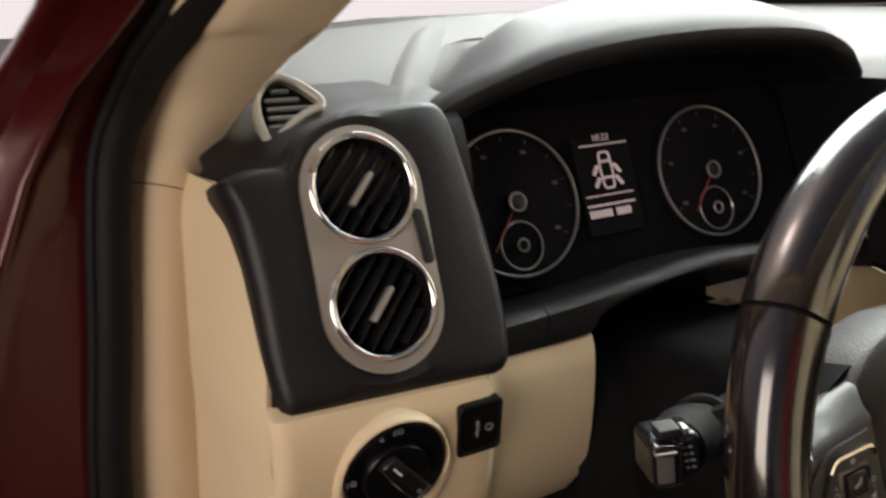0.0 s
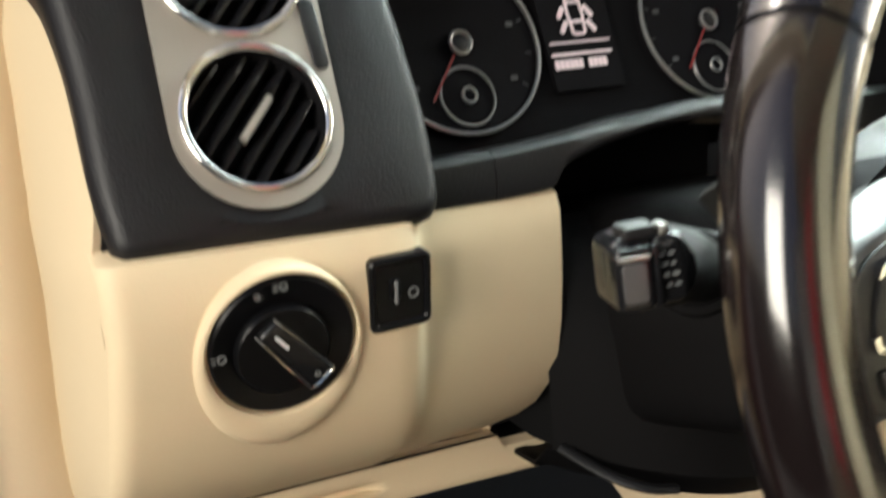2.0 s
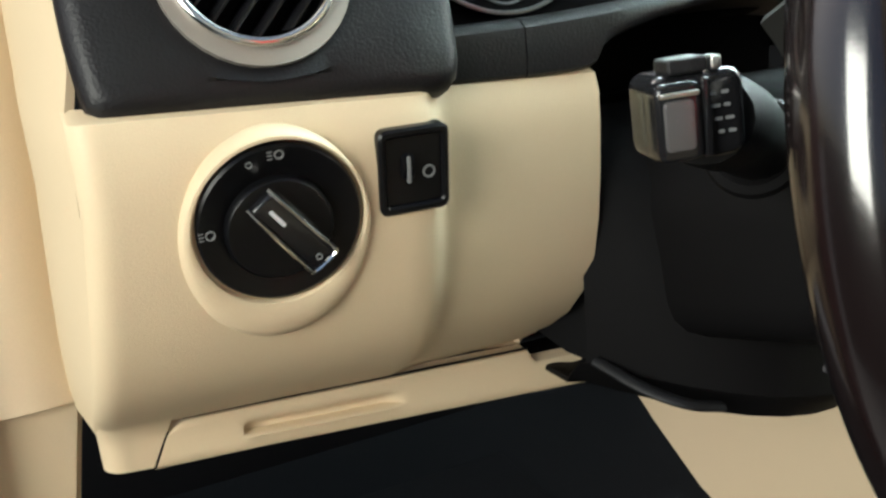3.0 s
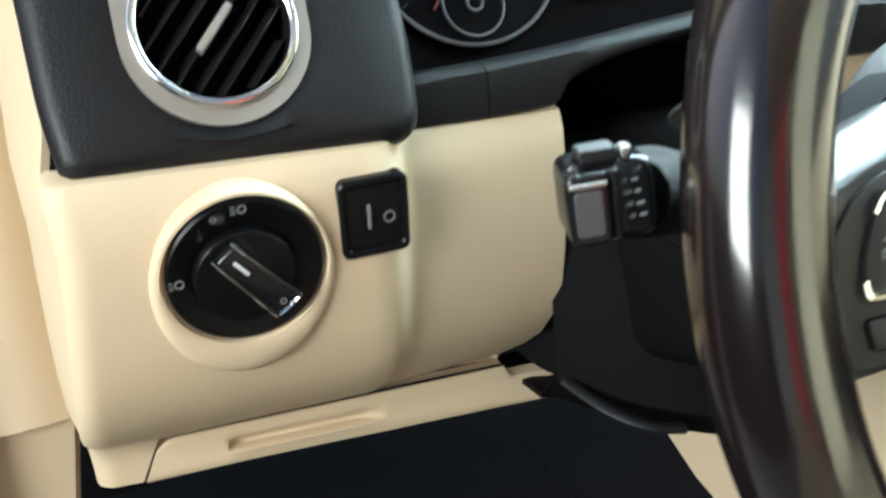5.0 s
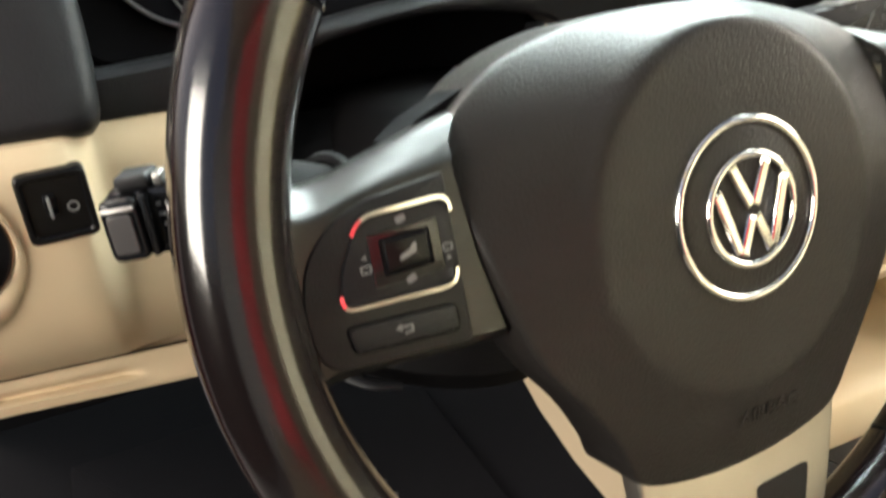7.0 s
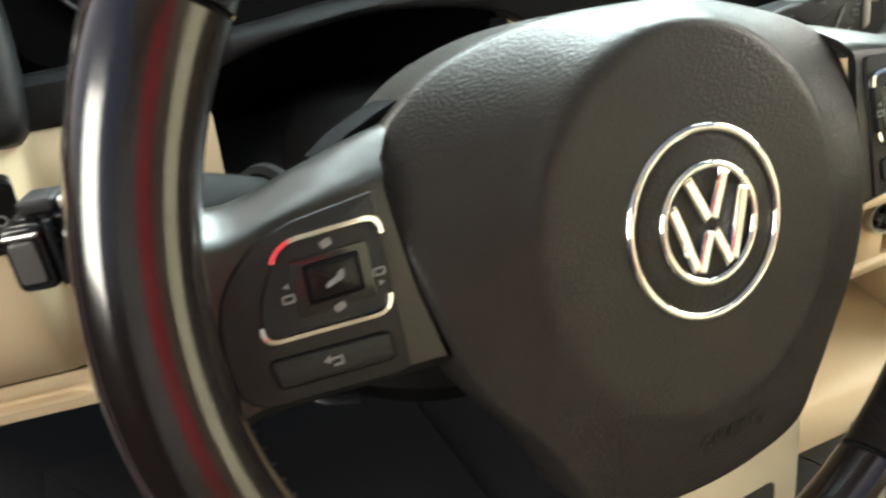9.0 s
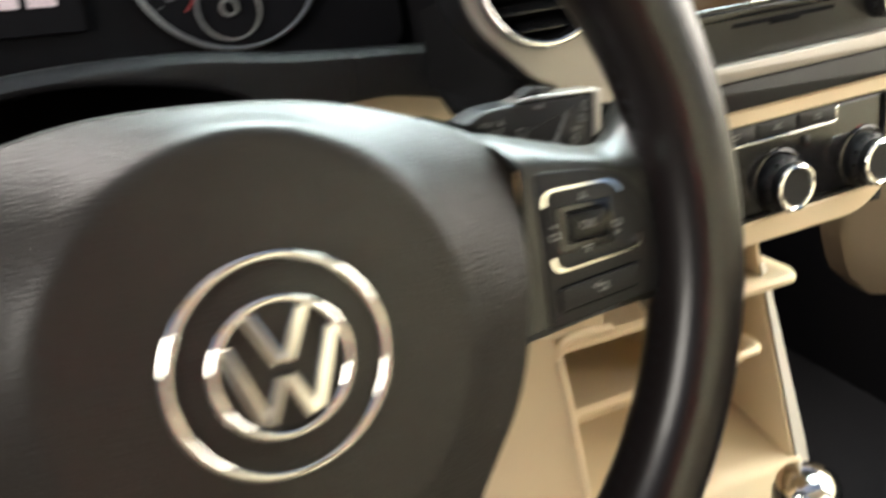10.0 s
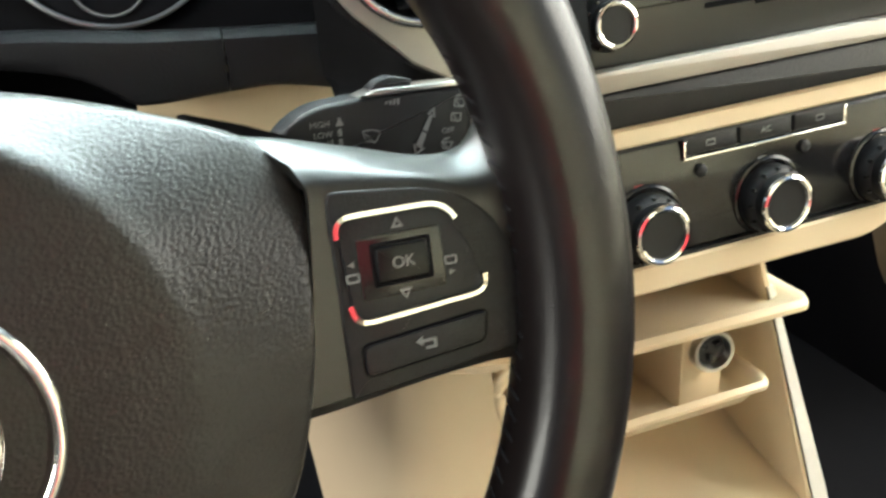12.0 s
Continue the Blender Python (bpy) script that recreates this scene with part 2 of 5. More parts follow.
def smooth_path(pts, n=8):
    """Catmull-Rom through points."""
    p = [Vector(q) for q in pts]
    p = [2 * p[0] - p[1]] + p + [2 * p[-1] - p[-2]]
    out = []
    for i in range(1, len(p) - 2):
        for j in range(n):
            t = j / n
            out.append(0.5 * ((2 * p[i]) + (p[i + 1] - p[i - 1]) * t + (2 * p[i - 1] - 5 * p[i] + 4 * p[i + 1] - p[i + 2]) * t * t + (3 * p[i] - p[i - 1] - 3 * p[i + 1] + p[i + 2]) * t ** 3))
    out.append(p[-2])
    return out


def tube(path, r, sub=10, bm=None, flat=1.0, up=(0, 0, 1)):
    """A rounded bar along a path; r: one radius or one a point."""
    bm = bm or bmesh.new()
    rings = []
    k = len(path)
    for i, p in enumerate(path):
        d = (Vector(path[min(i + 1, k - 1)]) - Vector(path[max(i - 1, 0)])).normalized()
        s = d.cross(Vector(up))
        s = s.normalized() if s.length > 1e-4 else Vector((1, 0, 0))
        u = s.cross(d)
        rr = r[i] if isinstance(r, (list, tuple)) else r
        rings.append([Vector(p) + rr * (math.cos(2 * math.pi * j / sub) * s + flat * math.sin(2 * math.pi * j / sub) * u) for j in range(sub)])
    skin(bm, rings)
    return bm


def sheet(rows, thick, bm=None):
    """A shell from rows of points, given thickness behind its face."""
    bm = bm or bmesh.new()
    n, k = len(rows), len(rows[0])
    rows = [[Vector(p) for p in r] for r in rows]
    back = []
    for i in range(n):
        br = []
        for j in range(k):
            du = rows[min(i + 1, n - 1)][j] - rows[max(i - 1, 0)][j]
            dv = rows[i][min(j + 1, k - 1)] - rows[i][max(j - 1, 0)]
            nn = du.cross(dv)
            br.append(rows[i][j] - (nn.normalized() if nn.length > 1e-12 else Vector((0, 0, 1))) * thick)
        back.append(br)
    a = [[bm.verts.new(p) for p in r] for r in rows]
    b = [[bm.verts.new(p) for p in r] for r in back]
    for i in range(n - 1):
        for j in range(k - 1):
            bm.faces.new((a[i][j], a[i][j + 1], a[i + 1][j + 1], a[i + 1][j]))
            bm.faces.new((b[i][j], b[i + 1][j], b[i + 1][j + 1], b[i][j + 1]))
    for i in range(n - 1):
        bm.faces.new((a[i][0], a[i + 1][0], b[i + 1][0], b[i][0]))
        bm.faces.new((a[i][-1], b[i][-1], b[i + 1][-1], a[i + 1][-1]))
    for j in range(k - 1):
        bm.faces.new((a[0][j], b[0][j], b[0][j + 1], a[0][j + 1]))
        bm.faces.new((a[-1][j], a[-1][j + 1], b[-1][j + 1], b[-1][j]))
    return bm


def box(x0, x1, y0, y1, z0, z1, bm=None, bevel=0.0):
    bm = bm or bmesh.new()
    m = axes(((x0 + x1) / 2, (y0 + y1) / 2, z1), (1, 0, 0), (0, 1, 0), (0, 0, 1))
    return prism(rect(x1 - x0, y1 - y0, bevel), z1 - z0, m, min(bevel, (z1 - z0) / 3), bm=bm)


def letters(text, size, m, material, parent, name="lettering", depth=0.0002):
    cu = bpy.data.curves.new(name, "FONT")
    cu.body, cu.size, cu.extrude, cu.align_x, cu.align_y = text, size, depth, "CENTER", "CENTER"
    tmp = new(name, cu)
    bpy.context.view_layer.update()
    me = bpy.data.meshes.new_from_object(tmp.evaluated_get(bpy.context.evaluated_depsgraph_get()))
    bpy.data.objects.remove(tmp)
    bm = bmesh.new()
    bm.from_mesh(me)
    bpy.data.meshes.remove(me)
    bmesh.ops.transform(bm, matrix=m, verts=bm.verts[:])
    return part(name, bm, material, parent)


def at2(m, x, y, z=0.0, roll=0.0):
    return m @ pose(x, y, z, 0, 0, roll)


def lerp(a, b, t):
    return a + (b - a) * t


def curve_at(keys, x):
    """A piecewise smooth value from (x, value) keys."""
    if x <= keys[0][0]:
        return keys[0][1]
    for (x0, v0), (x1, v1) in zip(keys, keys[1:]):
        if x <= x1:
            t = (x - x0) / (x1 - x0)
            return lerp(v0, v1, t * t * (3 - 2 * t))
    return keys[-1][1]


def spline_at(keys, x):
    """A smooth value through (x, value) keys, with no flat spots at the keys."""
    k = len(keys)
    x = min(max(x, keys[0][0]), keys[-1][0])
    i = max(j for j in range(k - 1) if keys[j][0] <= x)
    def slope(j):
        a, b = keys[max(j - 1, 0)], keys[min(j + 1, k - 1)]
        return (b[1] - a[1]) / (b[0] - a[0])
    (x0, v0), (x1, v1) = keys[i], keys[i + 1]
    h = x1 - x0
    t = (x - x0) / h
    return v0 * (1 + 2 * t) * (1 - t) ** 2 + slope(i) * h * t * (1 - t) ** 2 + v1 * t * t * (3 - 2 * t) + slope(i + 1) * h * t * t * (t - 1)


# ---- the car's shell and the unseen walls added around it ----
structure("ground", box(-60, 60, -60, 60, -0.2, 0.0), STONE, "grey concrete ground under the car", "ground")
structure("floor", box(-0.42, 1.0, -1.5, 1.0, 0.36, 0.40), CARPET, "black carpeted car floor", "floor")
# Unseen block where the seats would be, coloured to set the bounced light.
structure("floor_rear", box(-0.42, 1.0, -1.6, -0.38, 0.40, 0.64), BROWN, "unseen brown block added behind the driver's place to set the bounced light", "floor")
structure("ceiling", box(-0.5, 1.05, -1.6, -0.45, 1.60, 1.64), HEADLINER, "beige car headliner", "ceiling")
# Unseen red wall, added so the chrome and the rim reflect red.
structure("wall_rear_red", box(-0.10, 0.32, -1.64, -1.6, 0.36, 1.60), REDWALL, "unseen red wall added for the red reflections in the chrome", "wall")
# Unseen wall, kept grey so the painted pillar mirrors nothing bright.
structure("wall_rear_left", box(-0.9, -0.10, -1.64, -1.6, 0.36, 1.60), STONE, "unseen grey wall added to darken the painted pillar's reflection", "wall")
# Two unseen beige walls, added to block sky and tint the rim's reflections.
structure("wall_rear_middle", box(0.32, 1.05, -1.64, -1.6, 0.36, 1.60), HEADLINER, "unseen beige wall added to shut out the sky behind", "wall")
structure("wall_rear", box(0.36, 1.05, -1.0, -0.96, 0.36, 1.45), PILLAR, "unseen beige wall added for the rim's beige reflection", "wall")
# Unseen wall added to keep sky light and bright reflections off the body.
structure("wall_outside", box(-1.42, -1.34, -3.0, 0.6, 0.0, 1.08), HARD, "unseen dark wall added outside the door to darken the body's reflection", "wall")
# Sheet made to glow in place of the overexposed daylight outside.
structure("backdrop", box(-60, 60, 58, 58.2, 0.0, 14.0), DISTANCE, "glowing white backdrop for the overexposed daylight ahead of the car", "backdrop")
# The black here stands in for shade in the passenger footwell.
structure("wall_passenger_side", box(1.02, 1.06, -1.6, 1.0, 0.3, 0.86), DARK, "passenger side wall blackened for the footwell's shade", "wall")
# Unseen wall added so the rim's outer edge picks up beige.
structure("wall_passenger_upper", box(1.02, 1.06, -1.6, 1.0, 0.86, 1.06), PILLAR, "unseen beige wall added for the reflection on the rim's outer edge", "wall")
structure("firewall", box(-0.42, 1.02, 0.96, 1.0, 0.36, 1.06), CARPET, "black carpeted firewall at the footwell's end", "firewall")

# windscreen: a curved pane from the dash to the roof
rows = []
for i in range(9):
    t = i / 8
    row = []
    for j in range(15):
        x = lerp(-0.42, 1.0, j / 14)
        s = (x - 0.3) / 0.72
        y0, y1 = 0.78 - 0.42 * s * s, -0.45 - 0.05 * s * s
        row.append((x, lerp(y0, y1, t), lerp(1.185, 1.60, t) + 0.03 * math.sin(math.pi * t)))
    rows.append(row)
pane = structure("window_windscreen", sheet(rows, 0.005), GLASS, "clear curved windscreen above the dashboard", "windscreen")
pane.visible_shadow = False

# painted body side beside the door opening
body_rows = []
for z, xo, y in ((0.35, 0.0, 0.262), (0.6, -0.006, 0.262), (0.8, 0.0, 0.262), (0.9, 0.004, 0.262), (1.0, 0.008, 0.262), (1.05, 0.012, 0.262), (1.09, 0.016, 0.262), (1.132, 0.022, 0.258), (1.153, 0.028, 0.252), (1.177, 0.036, 0.238), (1.196, 0.046, 0.212), (1.216, 0.056, 0.172), (1.26, 0.07, 0.08), (1.36, 0.085, -0.12), (1.5, 0.1, -0.38)):
    # the crease fans out from the pillar towards the wing
    r = spline_at([(0.35, 0.10), (0.9, 0.082), (1.0, 0.068), (1.1, 0.047), (1.16, 0.030), (1.216, 0.020), (1.5, 0.020)], z)
    w = min(1.0, max(0.0, (z - 1.10) / 0.06))
    w = w * w * (3 - 2 * w)
    prof = [(0.03, 0.03), (0.0, 0.0), (-0.35 * r, -0.004), (-0.8 * r, -0.011), (-r, -0.017), (-r - 0.006, -0.012), (-r - 0.020, -0.002)]
    prof += [(lerp(-r - 0.05, -r - 0.036, w), lerp(0.01, 0.006, w)), (lerp(-r - 0.09, -r - 0.038, w), lerp(0.03, 0.03, w)), (lerp(-r - 0.17, -r - 0.02, w), lerp(0.06, 0.09, w)), (lerp(-r - 0.26, -r - 0.0, w), lerp(0.09, 0.14, w))]
    body_rows.append([(-0.374 + xo + v.x, y + v.y, z) for v in smooth_path([(a, b, 0) for a, b in prof], 4)])
cut = 4 * 6
body = thing("car_body_side", (-0.42, 0.28, 0.35), "glossy maroon painted body pillar beside the door opening", "car body")
part("pillar_panel", sheet([row[:cut + 1] for row in body_rows], 0.004), MAROON, body, smooth=75)
part("wing_panel", sheet([row[cut:] for row in body_rows], 0.004), MAROON, body, "glossy maroon wing panel beyond the crease", smooth=75)

# rubber seal round the door opening
seal = thing("door_seal", (-0.37, 0.25, 0.35), "black rubber door seal along the pillar", "door seal")
SEAL = smooth_path([(-0.395, 0.252, 0.35), (-0.381, 0.252, 0.8), (-0.371, 0.252, 0.95), (-0.360, 0.252, 1.035), (-0.350, 0.252, 1.115), (-0.343, 0.247, 1.148), (-0.333, 0.232, 1.172), (-0.326, 0.205, 1.192), (-0.3175, 0.165, 1.211), (-0.309, 0.10, 1.238), (-0.295, -0.1, 1.33), (-0.28, -0.38, 1.47)], 8)
part("seal_lip", tube(SEAL, 0.0105, 14), RUBBER, seal)
part("seal_foot", tube([p + Vector((-0.0098, -0.003, 0.002)) for p in SEAL], 0.0036, 10), RUBBER, seal, "thin outer lip of the seal")

# cream pillar trim: a rounded strip between the seal and the dashboard's end
L = [(-0.370, 0.267, 0.872), (-0.367, 0.267, 0.90), (-0.362, 0.266, 0.93), (-0.350, 0.264, 1.031), (-0.336, 0.264, 1.122), (-0.330, 0.262, 1.140), (-0.325, 0.250, 1.153), (-0.316, 0.220, 1.176), (-0.309, 0.170, 1.198), (-0.304, 0.120, 1.214), (-0.29, -0.08, 1.30), (-0.27, -0.38, 1.45)]
R = [(-0.3150, 0.267, 0.872), (-0.3165, 0.267, 0.895), (-0.3175, 0.266, 0.93), (-0.312, 0.264, 1.023), (-0.303, 0.264, 1.112), (-0.296, 0.260, 1.128), (-0.286, 0.250, 1.144), (-0.275, 0.225, 1.166), (-0.270, 0.170, 1.190), (-0.265, 0.110, 1.212), (-0.245, -0.09, 1.305), (-0.225, -0.38, 1.46)]
def pillar_rows(i0, i1):
    ls, rs = smooth_path(L[i0:i1], 6), smooth_path(R[i0:i1], 6)
    rows = []
    for a, b in zip(ls, rs):
        c = (a + b) / 2 + Vector((-0.002, -0.010, 0.003))
        row = [a + Vector((-0.022, 0.03, 0)), a + Vector((-0.004, 0.006, 0)), a]
        for k in range(1, 8):
            t = k / 8
            row.append(a * (1 - t) ** 2 + (2 * c - (a + b) / 2) * 2 * t * (1 - t) + b * t * t)
        row += [b, b + Vector((0.004, 0.03, -0.006))]
        rows.append(row)
    return rows
pt = thing("pillar_trim", (-0.35, 0.264, 0.872), "beige moulded trim covering the windscreen pillar", "pillar trim")
part("upper_cover", sheet(pillar_rows(4, 12), -0.003), PILLAR, pt)
part("lower_cover", sheet(pillar_rows(0, 5), -0.003), PILLAR, pt)
part("cover_joint", tube([p + Vector((0, -0.0001, 0)) for p in pillar_rows(0, 5)[-1][2:-1]], 0.0004, 6), BROWN, pt, "thin joint between the two covers")
part("edge_joint", tube([Vector(p) + Vector((0.0012, 0.001, 0)) for p in smooth_path(R[0:5], 6)], 0.0009, 6), BROWN, pt, "thin shadow joint against the dashboard's end")

# ---- dashboard ----
dash = thing("dashboard", (0.1, 0.4, 0.9), "charcoal soft plastic dashboard with cream lower half", "dashboard")

def lip(x):
    """Height of the instrument hood's front edge."""
    return spline_at([(-0.19, 1.140), (-0.173, 1.151), (-0.1245, 1.168), (-0.083, 1.1785), (-0.02, 1.186), (0.06, 1.1885), (0.1455, 1.183), (0.185, 1.168), (0.2, 1.150)], x)

def dash_top(y):
    """Height of the dash top from its front edge to the windscreen."""
    return spline_at([(0.245, 1.128), (0.265, 1.148), (0.31, 1.158), (0.46, 1.170), (0.76, 1.196)], y)

# dash top: a long sheet to the windscreen, cut back behind the instruments
def hood_side(y):
    """Where the instrument hood's flank meets the dash top."""
    return spline_at([(0.18, -0.186), (0.21, -0.184), (0.245, -0.160), (0.31, -0.124), (0.41, -0.062), (0.495, -0.013), (0.56, 0.026), (0.66, 0.09)], y)

def pad_front(x):
    return spline_at([(-0.30, 0.31), (-0.20, 0.31), (-0.17, 0.262), (-0.145, 0.280), (-0.124, 0.315), (-0.062, 0.410), (-0.013, 0.490), (0.03, 0.525), (0.10, 0.53), (0.197, 0.53)], x) if x < 0.2 else 0.245

rows = []
for x in (-0.286, -0.27, -0.24, -0.20, -0.185, -0.17, -0.155, -0.14, -0.124, -0.10, -0.08, -0.06, -0.035, -0.013, 0.03, 0.10, 0.196, 0.203, 0.24, 0.32, 0.42, 0.55, 0.70, 0.85, 0.98):
    far = min(0.76, 0.82 - 0.42 * ((x - 0.3) / 0.72) ** 2)
    ys = [lerp(pad_front(x), far, (k / 9) ** 1.4) for k in range(10)]
    rows.append([(x, y, dash_top(y)) for y in ys])
part("top_pad", sheet(rows, 0.006), DASHTOP, dash, "charcoal grained dash top, paled for the windscreen's daylight")

# instrument hood
rows = []
for i in range(33):
    x = lerp(-0.184, 0.200, i / 32)
    z = lip(x)
    e = max(0.0, 1 - abs((x - 0.012) / 0.198) ** 4)
    row = [(x, 0.36, z - 0.026), (x, 0.28, z - 0.022), (x, 0.230, z - 0.0165), (x, 0.220, z - 0.0155), (x, 0.213, z - 0.012), (x, 0.209, z - 0.006), (x, 0.2085, z - 0.001), (x, 0.2125, z + 0.0040), (x, 0.220, z + 0.0085), (x, 0.233, z + 0.0135 * e + 0.001)]
    u = i / 32
    row = row[:8] + [(lerp(hood_side(p[1]), 0.200, u), p[1], p[2]) for p in row[8:]]
    for y, up in ((0.252, 0.0185 * e + 0.001), (0.28, 0.0225 * e), (0.31, 0.0245 * e), (0.37, 0.020 * e), (0.46, 0.004 * e - 0.005)):
        row.append((lerp(hood_side(y), 0.200, u), y, max(z + up, dash_top(y) + 0.0015)))
    row.append((lerp(hood_side(0.56), 0.200, u), 0.56, dash_top(0.56) - 0.004))
    rows.append(row)
part("instrument_hood", sheet(rows, 0.002), SOFT, dash, "charcoal hood over the instruments")

# rounded flange running back from the pod beside the hood
rows = []
for k in range(25):
    y = lerp(0.204, 0.60, k / 24)
    x, z = hood_side(y), max(dash_top(y), 1.1565) - 0.016 * max(0.0, (0.245 - y) / 0.041) ** 2
    w = lerp(0.015, 0.026, min(1.0, (y - 0.204) / 0.2))
    rows.append([(x + dx * w + ox, y, z + dz) for dx, ox, dz in ((0, 0.012, -0.006), (0, 0.004, -0.001), (-0.25, 0, 0.0012), (-0.5, 0, 0.0045), (-0.75, 0, 0.0062), (-1.0, 0, 0.0058), (-1.2, 0, 0.0035), (-1.45, 0, 0.0005), (-1.7, 0, -0.004))])
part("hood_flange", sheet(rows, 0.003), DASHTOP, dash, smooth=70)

# left air vent pod
MP = plane_frame((-0.231, 0.149, 1.018), (0, -1, 0.39))
K = math.sqrt(1 + 0.39 ** 2)
def pod_xy(x, z):
    return (x + 0.231, (z - 1.018) * K)
pod_out = rounded([pod_xy(*q) for q in ((-0.2955, 1.0155), (-0.1615, 1.0105), (-0.157, 1.05), (-0.161, 1.115), (-0.166, 1.150), (-0.1720, 1.1615), (-0.197, 1.1625), (-0.2305, 1.1620), (-0.2545, 1.1555), (-0.2672, 1.1455), (-0.2745, 1.1360), (-0.288, 1.1370), (-0.3070, 1.1320), (-0.3015, 1.114), (-0.2978, 1.085), (-0.2985, 1.040))], [0.005, 0.012, 0.02, 0.03, 0.02, 0.008, 0.02, 0.02, 0.012, 0.012, 0.012, 0.010, 0.004, 0.015, 0.02, 0.02], 5)
bez_out = capsule((-0.0022, 0.0420), (-0.0007, 0.1065), 0.0345, 18)
BC = (0.0, 0.074)
pol_o, pol_i = polar(pod_out, BC, 120), polar(bez_out, BC, 120)
def toward(a, b, t):
    return [(lerp(p[0], q[0], t), lerp(p[1], q[1], t)) for p, q in zip(a, b)]
def pod_round(p):
    """Depth and inset of the pod's rounded edge: deep over the top, tight at the foot."""
    t = min(1.0, max(0.0, (p[1] - 0.075) / 0.07))
    t = t * t * (3 - 2 * t)
    return lerp(0.010, 0.027, t), lerp(0.010, 0.0085, t)

def pod_ring(a):
    ring = []
    for p in pol_o:
        dep, ins = pod_round(p)
        r = math.hypot(p[0] - BC[0], p[1] - BC[1])
        s = ins * (1 - math.cos(radians(a))) / r
        ring.append(MP @ Vector((lerp(p[0], BC[0], s), lerp(p[1], BC[1], s), dep * (math.sin(radians(a)) - 1))))
    return ring

rings = [[MP @ Vector((x, y, -0.012 - pod_round((x, y))[0])) for x, y in pol_o]] + [pod_ring(a) for a in (0, 15, 30, 45, 60, 75, 90)]
rings.append([MP @ Vector((x, y, 0.0015)) for x, y in toward(pol_o, pol_i, 0.6)])
rings.append([MP @ Vector((x, y, 0.0)) for x, y in pol_i])
rings.append([MP @ Vector((x, y, -0.03)) for x, y in pol_i])
bm = bmesh.new()
skin(bm, rings, True, True, False)
part("vent_pod", bm, SOFT, dash, "charcoal pod framing two round air vents")

# shoulder between the pod, the pillar and the corner vent
ENDS = (-0.303, -0.303, -0.3025, -0.302, -0.301, -0.298, -0.294, -0.286, -0.286, -0.286)
rows = []
for i in range(25):
    row = []
    for k in range(10):
        x = lerp(ENDS[k], -0.160, i / 24)
        zt = spline_at([(-0.305, 1.129), (-0.295, 1.135), (-0.28, 1.143), (-0.265, 1.150), (-0.24, 1.156), (-0.2, 1.157), (-0.176, 1.1585), (-0.158, 1.159)], x)
        back = max(dash_top(0.30) + 0.001, zt) + 0.003 * math.exp(-((x + 0.215) / 0.03) ** 2)
        y, z = ((0.192, zt - 0.05), (0.196, zt - 0.030), (0.203, zt - 0.014), (0.214, zt - 0.004), (0.228, zt + 0.001), (0.245, zt + 0.003), (0.265, lerp(zt + 0.003, back, 0.5)), (0.30, back), (0.33, dash_top(0.33) + 0.0008), (0.36, dash_top(0.36) - 0.003))[k]
        # the outer end turns back to the pillar trim in a round corner
        w = min(1.0, max(0.0, (-0.275 - x) / 0.028))
        row.append((x, y + 0.034 * w * w * (0.36 - y) / 0.17, z))
    rows.append(row)
part("pod_shoulder", sheet(rows, 0.004), SOFT, dash)

# binnacle walls round the instruments
bm = sheet([[(x, 0.296, 0.99), (x, 0.296, 1.08), (x, 0.298, lip(x) - 0.026), (x, 0.27, lip(x) - 0.024), (x, 0.232, lip(x) - 0.019)] for x in [lerp(-0.176, 0.2, i / 20) for i in range(21)]], 0.003)
sheet([[(-0.170, y, z) for z in (1.0, 1.05, 1.1, 1.138)] for y in (0.208, 0.225, 0.26, 0.295)], 0.004, bm)
sheet([[(0.196, y, z) for z in (1.01, 1.05, 1.1, 1.145)] for y in (0.17, 0.20, 0.25, 0.295)], 0.004, bm)
part("binnacle_wall", bm, DARK, dash)

# ledge below the instruments, with the arch over the column
def arch_low(x):
    return spline_at([(-0.165, 1.0085), (-0.0885, 1.0078), (-0.083, 1.016), (-0.073, 1.0205), (-0.045, 1.0265), (0.0, 1.0305), (0.04, 1.0265), (0.068, 1.020), (0.082, 1.012), (0.090, 1.0065), (0.127, 1.0085), (0.15, 1.009), (0.20, 1.0)], x)

def arch_top(x):
    return spline_at([(-0.165, 1.0315), (-0.11, 1.0325), (-0.05, 1.0365), (0.0, 1.0405), (0.05, 1.0405), (0.10, 1.036), (0.20, 1.033)], x)

for xa, xb, name in ((-0.162, -0.1235, "ledge_end"), (-0.1228, 0.1265, "lower_ledge"), (0.1272, 0.20, "ledge_end")):
    rows = []
    n = int((xb - xa) / 0.004)
    for i in range(n + 1):
        x = lerp(xa, xb, i / n)
        u = (x - 0.012) / 0.175
        yf = 0.166 + 0.006 * (1 - u * u)
        b, tp = arch_low(x), arch_top(x)
        rows.append([(x, 0.245, tp - 0.020), (x, 0.225, tp - 0.012), (x, 0.195, tp - 0.004), (x, yf + 0.011, tp - 0.0005), (x, yf + 0.005, tp - 0.001), (x, yf + 0.001, tp - 0.004), (x, yf, lerp(tp, b, 0.6)), (x, yf + 0.0005, b + 0.002), (x, yf + 0.002, b + 0.0005), (x, yf + 0.005, b), (x, yf + 0.04, b + 0.001)])
    part(name, sheet(rows, -0.003), SOFT, dash)

